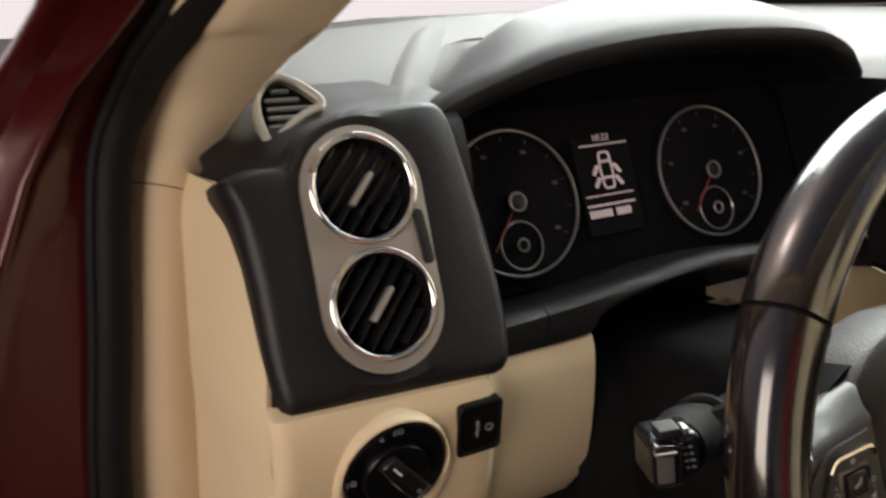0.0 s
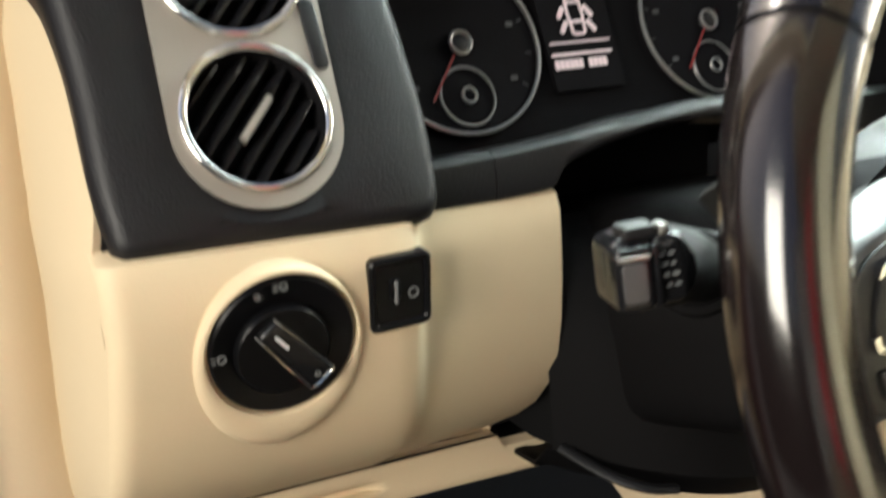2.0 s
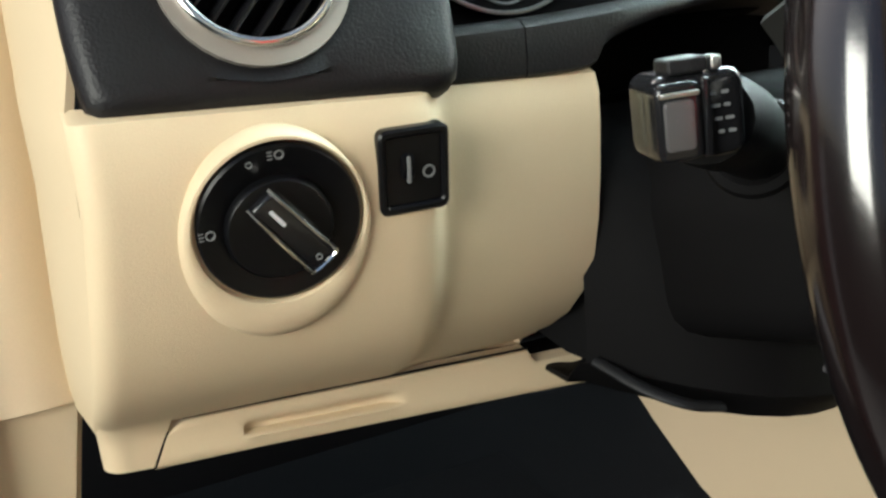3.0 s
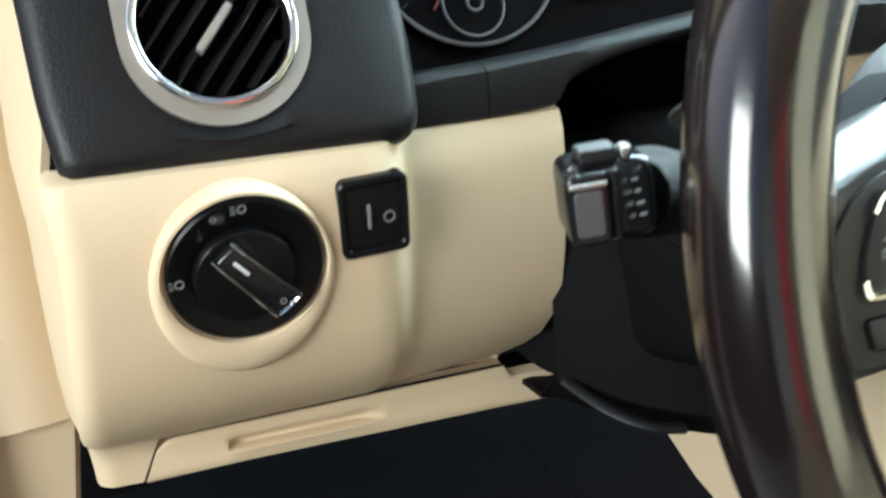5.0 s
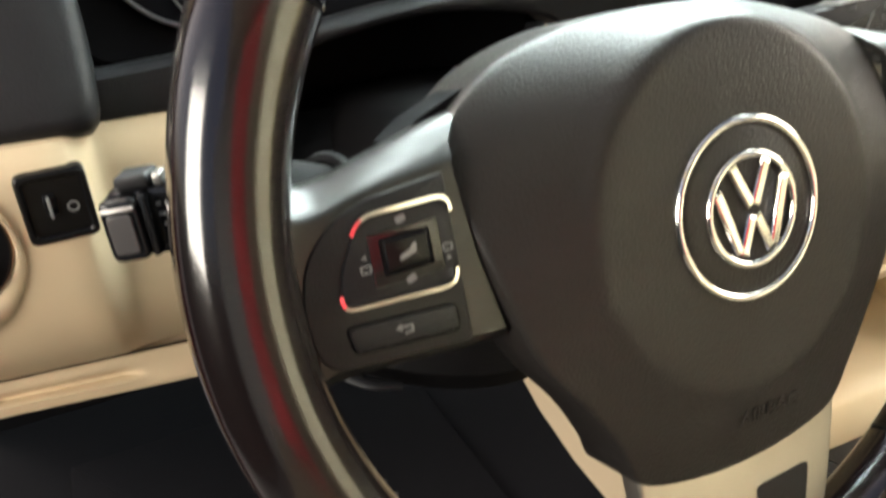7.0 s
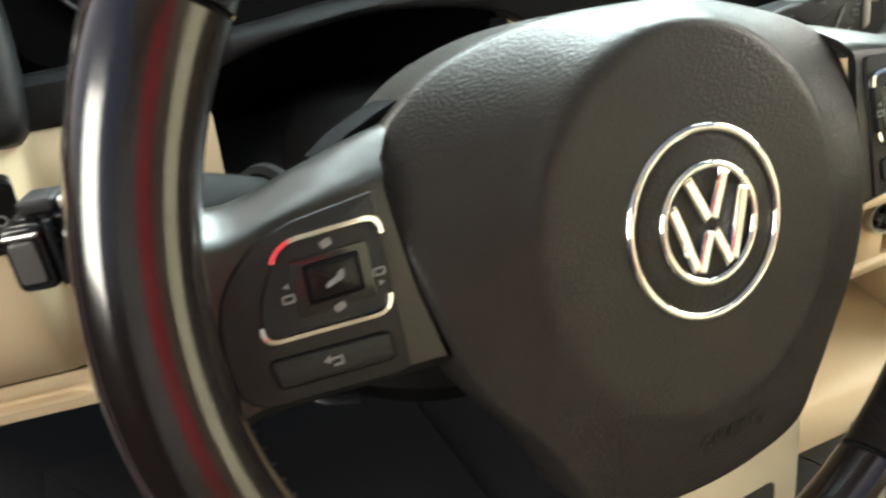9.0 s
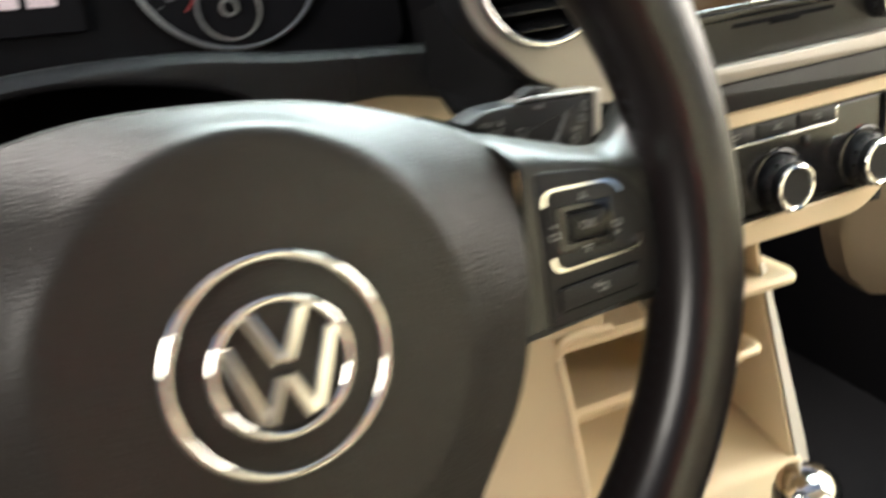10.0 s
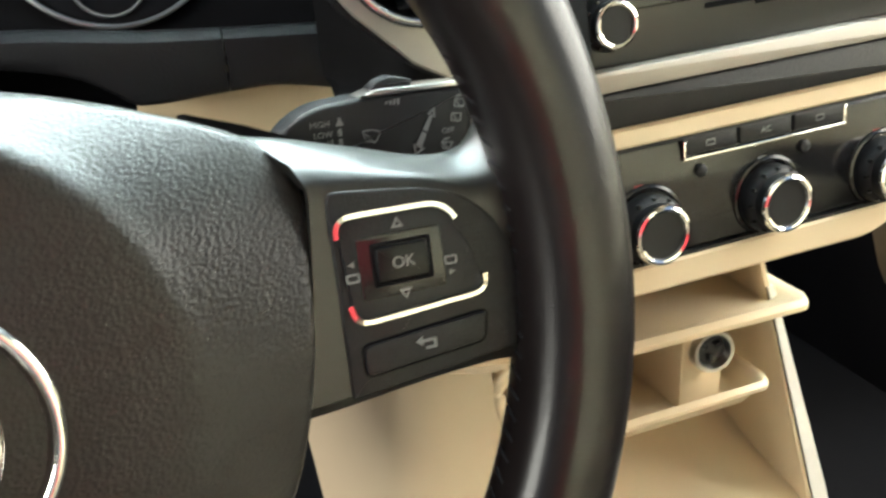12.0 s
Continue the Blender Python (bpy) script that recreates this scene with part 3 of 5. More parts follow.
# cream lower panel with the light switch
PROFILE = [(0.1600, 1.0180), (0.1488, 1.0140), (0.1459, 1.0060), (0.1455, 0.985), (0.1485, 0.965), (0.153, 0.945), (0.159, 0.928), (0.168, 0.912), (0.182, 0.897), (0.200, 0.885), (0.213, 0.877), (0.2195, 0.8725), (0.2225, 0.862), (0.2240, 0.8495)]
rows = []
XS = [-0.3035, -0.3034, -0.3028, -0.3015, -0.2995, -0.297, -0.294, -0.291, -0.2892, -0.2752, -0.2748, -0.26, -0.24, -0.21, -0.19, -0.18, -0.1775, -0.175, -0.1725, -0.170, -0.168, -0.166, -0.162, -0.15, -0.13, -0.11, -0.096, -0.089, -0.086]
for x in XS:
    row = []
    for y, z in PROFILE:
        xx, yy, zz = x, y, z
        f = max(0.0, min(1.0, (0.985 - z) / 0.10))
        if x < -0.29:
            d = max(0.0, min(1.0, (-0.294 - x) / 0.0095))
            yy = y + 0.0095 * (1 - math.sqrt(max(0.0, 1 - d * d)))
            xx = x - 0.012 * f
        else:
            xx = x - 0.012 * f * max(0.0, 1 - (x + 0.292) / 0.06)
        # scoop beside the switch, fading towards the bottom
        if x > -0.18:
            q = min(1.0, (x + 0.18) / 0.014)
            yy += (0.0155 * q * q * (3 - 2 * q)) * max(0.0, 1 - 0.75 * f) + 0.010 * (x + 0.18) / 0.094
            # right edge swings left towards the bottom
            if x > -0.13:
                g = (x + 0.13) / 0.044
                xx -= g * 0.012 * max(0.0, (0.915 - z) / 0.045) ** 1.4 if z < 0.915 else 0
        zz -= 0.04 * (x + 0.298) * max(0.0, min(1.0, (z - 0.99) / 0.015))
        zz -= 0.067 * (x + 0.2857) * min(1.0, f)
        # the corner beside the flap runs down to its foot
        if z < 0.87:
            if x > -0.275:
                zz, yy = 0.8725 - 0.067 * (x + 0.2857), 0.2235 + 0.5 * (0.8725 - z)
            else:
                xx -= 0.48 * (0.8725 - z) * max(0.0, (x + 0.2925) / 0.017)
        row.append((xx, yy, zz))
    rows.append(row)
part("cream_lower_panel", sheet(rows, -0.003), CREAM, dash, "cream grained panel below the vents")

# tray flap under it
def ease(a, b, v):
    t = min(1.0, max(0.0, (v - a) / (b - a)))
    return t * t * (3 - 2 * t)

rows = []
for x in [-0.2835, -0.2825, -0.281, -0.279, -0.2765] + [lerp(-0.272, -0.101, i / 68) for i in range(69)] + [lerp(-0.1000, -0.050, i / 20) for i in range(21)]:
    zs = 0.8698 - 0.067 * (x + 0.2857)
    zb = 0.8485 - 0.093 * (x + 0.296)
    # notched top edge where the column's skirt begins
    zs = lerp(zs, zb, 0.27 * ease(-0.1005, -0.0955, x))
    corner = max(0.0, (-0.2765 - x) / 0.007)
    zs -= 0.005 * corner * corner
    lean = 0.48 * max(0.0, 1 - (x + 0.2835) / 0.04)
    row = [(0.232, 0.0), (0.2225, 0.02)]
    wide = ease(-0.2515, -0.2485, x) * (1 - ease(-0.184, -0.171, x))
    for f in (0.08, 0.2, 0.3, 0.36, 0.42, 0.48, 0.54, 0.58, 0.60, 0.62, 0.65, 0.70, 0.85):
        dip = wide * ease(0.26, 0.52, f) * (1 - ease(0.575, 0.61, f))
        lip_out = wide * math.exp(-((f - 0.655) / 0.035) ** 2)
        row.append((0.2218 + 0.0052 * dip - 0.0012 * lip_out, f))
    row += [(0.2235, 0.96), (0.227, 1.0), (0.25, 0.97)]
    rows.append([(x - lean * (0.8705 - lerp(zs, zb, f)), y, lerp(zs, zb, f)) for y, f in row])
part("tray_flap", sheet(rows, -0.003), CREAM, dash, "cream flap with a finger recess")
part("flap_joint", tube([(x, 0.2222, 0.8710 - 0.067 * (x + 0.2857)) for x in (-0.279, -0.24, -0.20, -0.16, -0.12, -0.100)], 0.0006, 6), DARK, dash, "thin dark joint above the flap")
part("flap_side_joint", tube([(-0.2838 - 0.48 * (0.8705 - z), 0.2224, z) for z in (0.8655, 0.860, 0.854, 0.849)], 0.0006, 6), DARK, dash, "thin dark joint beside the flap")

# cream dashboard end cap between panel and pillar trim
rows = []
for z, b in ((0.868, 0.0), (0.88, 0.001), (0.905, 0.002), (0.93, 0.003), (0.96, 0.004), (0.98, 0.0045), (1.0, 0.005), (1.012, 0.005), (1.03, 0.005), (1.07, 0.004), (1.10, 0.003), (1.112, 0.002), (1.125, 0.0)):
    f = max(0.0, min(1.0, (0.985 - z) / 0.10))
    yp = curve_at([(q[1], q[0]) for q in reversed(PROFILE)], z)
    row = []
    for k in range(9):
        t = k / 8
        xa, ya = -0.3033 - 0.012 * f, yp + 0.0102
        if z > 1.012:
            xa, ya = curve_at([(1.012, -0.3033), (1.034, -0.298), (1.06, -0.2955), (1.085, -0.2955), (1.112, -0.299), (1.128, -0.304)], z), 0.163 + 0.39 * (z - 1.018)
        xb, yb = -0.318 - 0.008 * f + 0.5 * max(0.0, z - 1.105), 0.285 - 0.4 * max(0.0, z - 1.105)
        row.append((lerp(xa, xb, t) - b * math.sin(math.pi * t), lerp(ya, yb, t), z))
    rows.append(row)
part("end_cap", sheet(rows, 0.003), CREAM, dash, "cream end cap of the dashboard")

# cream panel on the column's other side
rows = []
for i in range(17):
    x = lerp(0.089, 0.30, i / 16)
    top = spline_at([(0.089, 1.004), (0.15, 1.008), (0.185, 1.002), (0.239, 0.978), (0.30, 0.955)], x)
    rows.append([(x, 0.207, top + 0.006), (x, 0.197, top + 0.005), (x, 0.193, top + 0.002), (x, 0.194, 0.97), (x, 0.198, 0.93), (x, 0.208, 0.88), (x, 0.225, 0.84), (x, 0.25, 0.825)])
part("cream_knee_panel", sheet(rows, -0.003), CREAM, dash, "cream knee panel beside the column")

# black dash face between the instruments and the centre vents
rows = []
for i in range(13):
    x = lerp(0.165, 0.266, i / 12)
    low = curve_at([(0.135, 1.0135), (0.15, 1.013), (0.185, 1.002), (0.239, 0.978), (0.30, 0.95)], x)
    d = min(1.0, max(0.0, (x - 0.135) / 0.055))
    d = d * d * (3 - 2 * d)
    row = []
    for k in range(9):
        z = lerp(low, curve_at([(0.165, 1.05), (0.19, 1.085), (0.215, 1.125), (0.24, 1.15)], x), k / 8)
        row.append((x, lerp(0.235 if k > 0 else 0.18, 0.122, d) + 0.28 * (z - 1.05), z))
    rows.append(row)
part("centre_face", sheet(rows, 0.004), COLUMN, dash)

# ---- air vents ----
def round_vent(m, r, label, slat_roll, parent_name="air_vent"):
    o = m.translation
    v = thing(parent_name, tuple(o), label, "air vent", "round air vents")
    part("ring", torus(r, 0.0019, m @ pose(0, 0, 0.0014), 56, 10), CHROME, v, "thin chrome ring")
    part("barrel", lathe([(r - 0.001, 0.001), (r - 0.002, -0.004), (r - 0.004, -0.018), (0.001, -0.019)], m, 48, cap=False), DARK, v)
    ms = m @ pose(0, 0, 0, 0, 0, slat_roll)
    for k in range(-3, 4):
        y = k * r * 0.27
        half = math.sqrt(max(0, (r - 0.003) ** 2 - y * y))
        bm = prism(rect(2 * half, 0.0014, 0.0005, 0, 0), 0.011, ms @ pose(0, y, -0.003, 24, 0, 0), 0.0004, 2)
        part("slat", bm, GLOSSBLK, v)
    part("tab", prism(rect(0.0215, 0.0030, 0.001), 0.006, ms @ pose(0, 0, 0.0005), 0.0008), SILVER, v, "satin silver thumb tab")
    return v

bez = thing("vent_bezel", (-0.231, 0.15, 1.02), "satin silver bezel round two air vents", "vent bezel")
VB = [(-0.0024, 0.0442), (-0.0009, 0.1066)]
MID = 0.0754
for n, c in enumerate(VB):
    half = [q for q in bez_out if (q[1] < MID) == (n == 0)]
    ys = sorted(half, key=lambda q: math.atan2(q[1] - c[1], q[0] - c[0]))
    half = ys + ([(0.0330, MID), (-0.0360, MID)] if n == 0 else [(-0.0360, MID), (0.0330, MID)])
    half = sorted(half, key=lambda q: math.atan2(q[1] - c[1], q[0] - c[0]))
    o = polar(half, c, 240)
    part("face", band(o, circle(0.0287, 240, *c), MP, -0.01, 0.0026), SILVER, bez)
    round_vent(MP @ pose(c[0], c[1], 0.0022), 0.0287, "round black air vent with chrome ring and slats", 48)
part("thumbwheel_slot", prism(capsule((0.0285, 0.064), (0.0275, 0.088), 0.0035), 0.004, MP, 0.0008, top=0.0036), HARD, bez, "black thumbwheel")

# slim corner vent by the windscreen pillar
MD = plane_frame((-0.248, 0.226, 1.158), (-0.2, -1, 0.75))
dv_out = rounded([(-0.0218, 0.0085), (-0.0226, -0.002), (-0.0196, -0.0182), (-0.004, -0.0042), (0.0098, 0.0026), (-0.001, 0.0132), (-0.0105, 0.0184), (-0.0178, 0.0148)], [0.004, 0.005, 0.003, 0.006, 0.003, 0.006, 0.004, 0.004], 4)
dv = thing("corner_vent", (-0.246, 0.235, 1.15), "small leaf-shaped demister vent with silver rim", "air vent")
part("rim", band(inset(dv_out, -0.0045), dv_out, MD, -0.006, 0.003, bevel=0.001), SILVER, dv, "satin silver rim")
part("backing", prism(dv_out, 0.003, MD, top=-0.003), DARK, dv)
for k, (w, cx) in enumerate(((0.006, -0.017), (0.013, -0.0125), (0.019, -0.0090), (0.024, -0.0065), (0.019, -0.0100), (0.010, -0.0105))):
    part("slat", prism(rect(w, 0.0013, 0.0004, cx, -0.0150 + 0.0055 * k), 0.004, MD, 0.0003, 2, top=0.0), GREYPRINT, dv)

# centre vent
MCV = plane_frame((0.191, 0.098, 1.0715), (-0.11, -1, 0.06))
cv = round_vent(MCV @ pose(0, 0, 0.0016), 0.0305, "round centre air vent in a satin silver bezel", 4)
cb = [(0.0372 * math.cos(radians(a)), 0.0372 * math.sin(radians(a))) for a in range(75, 226, 10)] + [(-0.006, -0.0445), (0.022, -0.0585), (0.048, -0.0625), (0.052, -0.05), (0.052, 0.036), (0.03, 0.042)]
part("bezel", band(polar(cb, (0.0, 0.0), 96), circle(0.0302, 96), MCV, -0.003, 0.0, bevel=0.0008), SILVER, cv, "satin silver bezel")
part("bezel_base", band(polar(inset(cb, -0.0012), (0.0, 0.0), 96), circle(0.0306, 96), MCV, -0.034, -0.0032), HARD, cv)

# ---- instruments ----
MC = plane_frame((0.0, 0.25, 1.077), (0, -1, 0.40))
ic = thing("instrument_cluster", (0.0, 0.25, 1.03), "dark instrument cluster with two dials and a lit display", "instrument cluster")
part("backing", prism(rect(0.345, 0.125, 0.02, 0.012, 0.004), 0.01, MC, top=-0.006), DARK, ic)

def dial(cx, cy, r, sub, needle, label):
    d = part("dial_face", prism(circle(r, 56, cx, cy), 0.004, MC, top=-0.002), DIAL, ic, label)
    part("ring", torus(r, 0.0013, at2(MC, cx, cy, 0), 64, 8), GAUGE, d, "silver ring")
    part("hub_ring", torus(0.0062, 0.0011, at2(MC, cx, cy, 0.003), 28, 8), GAUGE, d)
    part("hub", lathe([(0.0055, -0.001), (0.0055, 0.0025), (0.004, 0.0035)], at2(MC, cx, cy, 0), 24), HARD, d)
    for k in range(11):
        a = radians(215 - 25 * k)
        m = at2(MC, cx + (r - 0.0055) * math.cos(a), cy + (r - 0.0055) * math.sin(a), -0.0018, math.degrees(a))
        part("tick", prism(rect(0.0038, 0.0007, 0.0), 0.0004, m, top=0.0003), DIMPRINT, d)
        if k % 2 == 0:
            m = at2(MC, cx + (r - 0.013) * math.cos(a), cy + (r - 0.013) * math.sin(a), -0.0018)
            part("numeral_bar", prism(rect(0.0046, 0.0026, 0.0006), 0.0004, m, top=0.0003), DIMPRINT, d)
    sx, sy = cx - 0.002 if sub < 0 else cx - 0.003, cy - 0.0295
    part("small_ring", torus(0.0165, 0.0008, at2(MC, sx, sy, 0), 40, 6), GAUGE, d)
    part("small_hub_ring", torus(0.0042, 0.0009, at2(MC, sx, sy, 0.002), 24, 6), GAUGE, d)
    a = radians(needle)
    part("needle", prism(rect(0.034, 0.0012, 0.0005, 0.022, 0), 0.0006, at2(MC, cx, cy, 0.002, needle)), REDPRINT, d, "red needle")

dial(-0.0930, 0.0015, 0.0508, -1, 232, "rev counter dial")
dial(0.0885, 0.002, 0.0510, 1, 230, "speedometer dial")
dsp = part("display_panel", prism(rect(0.050, 0.072, 0.002, -0.011, 0.004), 0.003, MC, top=-0.001), DIAL, ic)
def lcd(name, pts, roll=0.0, x=0.0, y=0.0):
    part(name, prism(pts, 0.0006, at2(MC, x, y, 0.0, roll), top=0.0004), LCD, dsp)
lcd("display_line", rect(0.043, 0.0011, 0, -0.0095, 0.0335))
lcd("display_line", rect(0.043, 0.0011, 0, -0.0125, -0.0035))
letters("10:22", 0.0072, at2(MC, -0.0105, 0.0385, 0.0002), LCD, dsp, "clock_digits")
for k in range(6):
    lcd("digit_bar", rect(0.0027, 0.0056, 0.0006, -0.0325 + 0.0034 * k, -0.0165))
for k in range(4):
    lcd("digit_bar", rect(0.0027, 0.0056, 0.0006, -0.0085 + 0.0034 * k, -0.0165))
lcd("text_bar", rect(0.043, 0.0016, 0.0, -0.013, -0.0105))
car_out = rounded([(-0.005, -0.015), (0.005, -0.015), (0.0062, 0.0), (0.005, 0.013), (-0.005, 0.013), (-0.0062, 0.0)], 0.003)
part("car_symbol", band(car_out, inset(car_out, 0.0016), at2(MC, -0.011, 0.0155, 0), -0.0002, 0.0005), LCD, dsp)
lcd("symbol_bar", rect(0.009, 0.0018, 0.0005), 0, -0.011, 0.021)
lcd("symbol_bar", rect(0.009, 0.0018, 0.0005), 0, -0.011, 0.009)
for s in (-1, 1):
    for yy in (0.015, 0.006):
        lcd("open_door_symbol", rect(0.0085, 0.003, 0.001), s * -55, -0.011 + s * 0.0098, yy)

# ---- light switch and dimmer ----
ML = plane_frame((-0.2393, 0.1480, 0.9720), (0, -1, -0.20))
ls = thing("light_switch", (-0.2415, 0.146, 0.94), "black rotary headlight switch with silver grip set in cream panel", "light switch")
ou = circle(0.0358, 64, -0.0012, -0.0072, 0.0420)
CO = polar(ou, (0.0, 0.0), 64)
rings = [[ML @ Vector((x, y, -0.006)) for x, y in CO]]
for t, z in ((0.0, -0.003), (0.08, 0.0), (0.25, 0.0024), (0.5, 0.0036), (0.8, 0.0038), (0.95, 0.0032), (1.0, 0.002), (1.0, -0.006)):
    rings.append([ML @ Vector((lerp(p[0], q[0], t), lerp(p[1], q[1], t), z)) for p, q in zip(CO, circle(0.0312, 64))])
bm = bmesh.new()
skin(bm, rings, True, False, False)
part("collar", bm, CREAM, ls, "raised cream collar")
part("disc", lathe([(0.0300, -0.002), (0.0300, 0.0030), (0.0290, 0.0038), (0.021, 0.0026), (0.0205, 0.0024)], at2(ML, 0, 0, -0.0005), 56), SMOOTHBLK, ls, "black round plate")
kn = part("knob", lathe([(0.0195, 0.0), (0.0195, 0.005), (0.0185, 0.0062)], at2(ML, -0.001, -0.001, -0.0005), 48), SMOOTHBLK, ls)
gm = at2(ML, 0.0025, -0.0015, 0.0045, -52)
part("grip", prism(rect(0.035, 0.0110, 0.003), 0.008, gm, 0.0015, 3, top=0.0052), GLOSSBLK, kn)
for s in (-1, 1):
    edge = [(-0.019, s * 0.0048, 0.0040), (-0.010, s * 0.0052, 0.0052), (0.006, s * 0.0056, 0.0054), (0.0150, s * 0.0060, 0.0050)]
    edge += [(0.0172, s * 0.0052, 0.0048), (0.0178, s * 0.0002, 0.0048)]
    part("grip_edge", tube([gm @ Vector(q) for q in smooth_path(edge, 5)], 0.0009, 8), CHROME, kn, "chrome edge of the grip")
part("lamp_symbol", band(circle(0.0013, 16), circle(0.0008, 16), at2(gm, 0.0135, 0, 0.0053), -0.0003, 0.0003), GREYPRINT, kn)
part("pointer", prism(rect(0.008, 0.0015, 0.0006), 0.0005, at2(gm, -0.009, 0, 0.0054)), WHITE, kn)
for a, r, w in ((112, 0.0258, 0.0022), (88, 0.0262, 0.0032), (179, 0.0252, 0.0034)):
    m = at2(ML, r * math.cos(radians(a)), r * math.sin(radians(a)), 0.0031)
    part("symbol_mark", band(circle(w * 0.55, 16), circle(w * 0.38, 16), m, -0.0004, 0.0003), GREYPRINT, ls)
    if w > 0.003:
        for dy in (-0.0013, 0, 0.0013):
            part("symbol_ray", prism(rect(0.0018, 0.0004), 0.0004, at2(m, -0.0032, dy, 0.0003)), GREYPRINT, ls)

MV = plane_frame((-0.1873, 0.1458, 0.9828), (0, -1, -0.14))
dm = thing("dimmer_switch", (-0.187, 0.146, 0.965), "black square dimmer switch with thumbwheel in cream panel", "switch")
part("frame", band(rect(0.0285, 0.0335, 0.004), rect(0.0225, 0.0265, 0.002), MV, -0.004, 0.0022, bevel=0.001), SMOOTHBLK, dm)
part("plate", prism(rect(0.0235, 0.0275, 0.001), 0.003, MV, top=0.0003), SMOOTHBLK, dm)
part("thumbwheel", lathe([(0.0025, -0.0028), (0.0062, -0.0024), (0.0068, 0.0), (0.0062, 0.0024), (0.0025, 0.0028)], MV @ pose(-0.0025, 0.0015, -0.0038, 0, 90, 0), 28), SMOOTHBLK, dm)
part("dimmer_mark", prism(rect(0.0014, 0.0105, 0.0006, -0.0028, 0.001), 0.001, MV, 0.0002, 2, top=0.0033), GREYPRINT, dm)
part("lamp_symbol", band(circle(0.0026, 16), circle(0.0018, 16), at2(MV, 0.0062, -0.0015, 0.0005), -0.0003, 0.0003), GREYPRINT, dm)

# ---- steering column ----
col = thing("steering_column", (0.02, 0.12, 0.85), "black plastic steering column shroud", "steering column")
def shroud_ring(y, cx, cz, w, h, low):
    pts = rounded([(-w, -h - low), (w, -h - low), (w * 1.02, 0), (w * 0.75, h), (-w * 0.75, h), (-w * 1.02, 0)], [0.02, 0.02, 0.01, 0.02, 0.02, 0.01], 4)
    return [Vector((cx + a, y + 0.15 * (b), cz + b)) for a, b in pts]
bm = bmesh.new()
skin(bm, [shroud_ring(0.028, 0.026, 0.977, 0.044, 0.036, 0.0), shroud_ring(0.05, 0.026, 0.972, 0.056, 0.042, 0.01), shroud_ring(0.10, 0.018, 0.953, 0.066, 0.046, 0.015), shroud_ring(0.17, 0.01, 0.945, 0.072, 0.05, 0.02), shroud_ring(0.26, 0.006, 0.93, 0.075, 0.05, 0.02)])
part("upper_shroud", bm, COLUMN, col)
rows = []
for i in range(13):
    x = lerp(-0.090, 0.108, i / 12)
    u = (x - 0.009) / 0.099
    rows.append([(x, 0.205, 0.985), (x, 0.190, 0.975), (x, 0.150 + 0.035 * u * u, 0.95), (x, 0.132 + 0.05 * u * u, 0.905), (x, 0.121 + 0.06 * u * u, 0.862 - 0.008 * u), (x, 0.117 + 0.065 * u * u, 0.846 + 0.005 * u * u - 0.012 * u), (x, 0.119 + 0.068 * u * u, 0.843 + 0.005 * u * u - 0.013 * u), (x, 0.130 + 0.068 * u * u, 0.829 + 0.006 * u * u - 0.014 * u), (x, 0.20, 0.825 + 0.008 * u * u - 0.012 * u), (x, 0.26, 0.84)])
part("lower_shroud", sheet(rows, -0.003), COLUMN, col)
part("adjuster_lever", tube(smooth_path([(-0.088, 0.176, 0.866), (-0.079, 0.150, 0.8595), (-0.066, 0.134, 0.8545), (-0.050, 0.130, 0.8505)], 6), 0.0040, 10, flat=0.6), HARD, col, "black column adjuster lever")
# Metal sliver added for a bright glint; no such part is known.
part("lever_glint", tube([(-0.0810, 0.1800, 0.8770), (-0.0760, 0.1760, 0.8720)], 0.0014, 8), BRUSHED, col, "small metal sliver for the bright glint beside the lever")
part("side_skirt", sheet([[(x, y + 0.10 * (z - zb), z) for z in (0.965, 0.93, 0.90, zb + 0.006, zb)] for x, y, zb in ((-0.100, 0.216, 0.873), (-0.094, 0.212, 0.867), (-0.086, 0.206, 0.859), (-0.070, 0.192, 0.850), (-0.053, 0.174, 0.841), (-0.038, 0.160, 0.838))], -0.003), COLUMN, col)
part("column_cavity", box(-0.105, 0.11, 0.27, 0.29, 0.84, 1.02), DARK, col)

# indicator stalk
stL = thing("indicator_stalk", (-0.12, 0.05, 0.99), "black indicator stalk with glossy block end", "stalk")
part("stem", tube(smooth_path([(-0.03, 0.10, 0.975), (-0.075, 0.082, 0.982), (-0.115, 0.058, 0.999), (-0.142, 0.040, 1.007)], 6), [0.0105] * 5 + [0.012, 0.0125, 0.013, 0.0135, 0.014, 0.0145, 0.015, 0.0155, 0.0158, 0.016, 0.016, 0.0155, 0.015, 0.014], 16, flat=0.9), COLUMN, stL)
part("gaiter", torus(0.014, 0.004, look((-0.088, 0.076, 0.986), (-0.12, 0.055, 1.0)), 28, 8), COLUMN, stL)
MSt = plane_frame((-0.159, 0.0225, 1.0115), (-0.36, -0.93, 0.05), roll=4) @ Matrix.Scale(0.80, 4)
part("block", prism(rect(0.031, 0.0285, 0.006, 0.002, 0), 0.024, MSt, 0.004, 4, top=-0.004), GLOSSBLK, stL)
part("end_button", prism(rect(0.0150, 0.025, 0.004, -0.0065, 0.0), 0.012, MSt, 0.002, 3, top=0.003), GLOSSBLK, stL, "glossy grey end button")
part("button_face", prism(rect(0.0098, 0.016, 0.002, -0.0068, -0.001), 0.003, MSt, 0.0008, 3, top=0.0042), STALKFACE, stL)
part("top_rocker", prism(rect(0.013, 0.005, 0.0015, -0.001, 0.0165), 0.014, MSt, 0.001, 3, top=-0.003), HARD, stL)
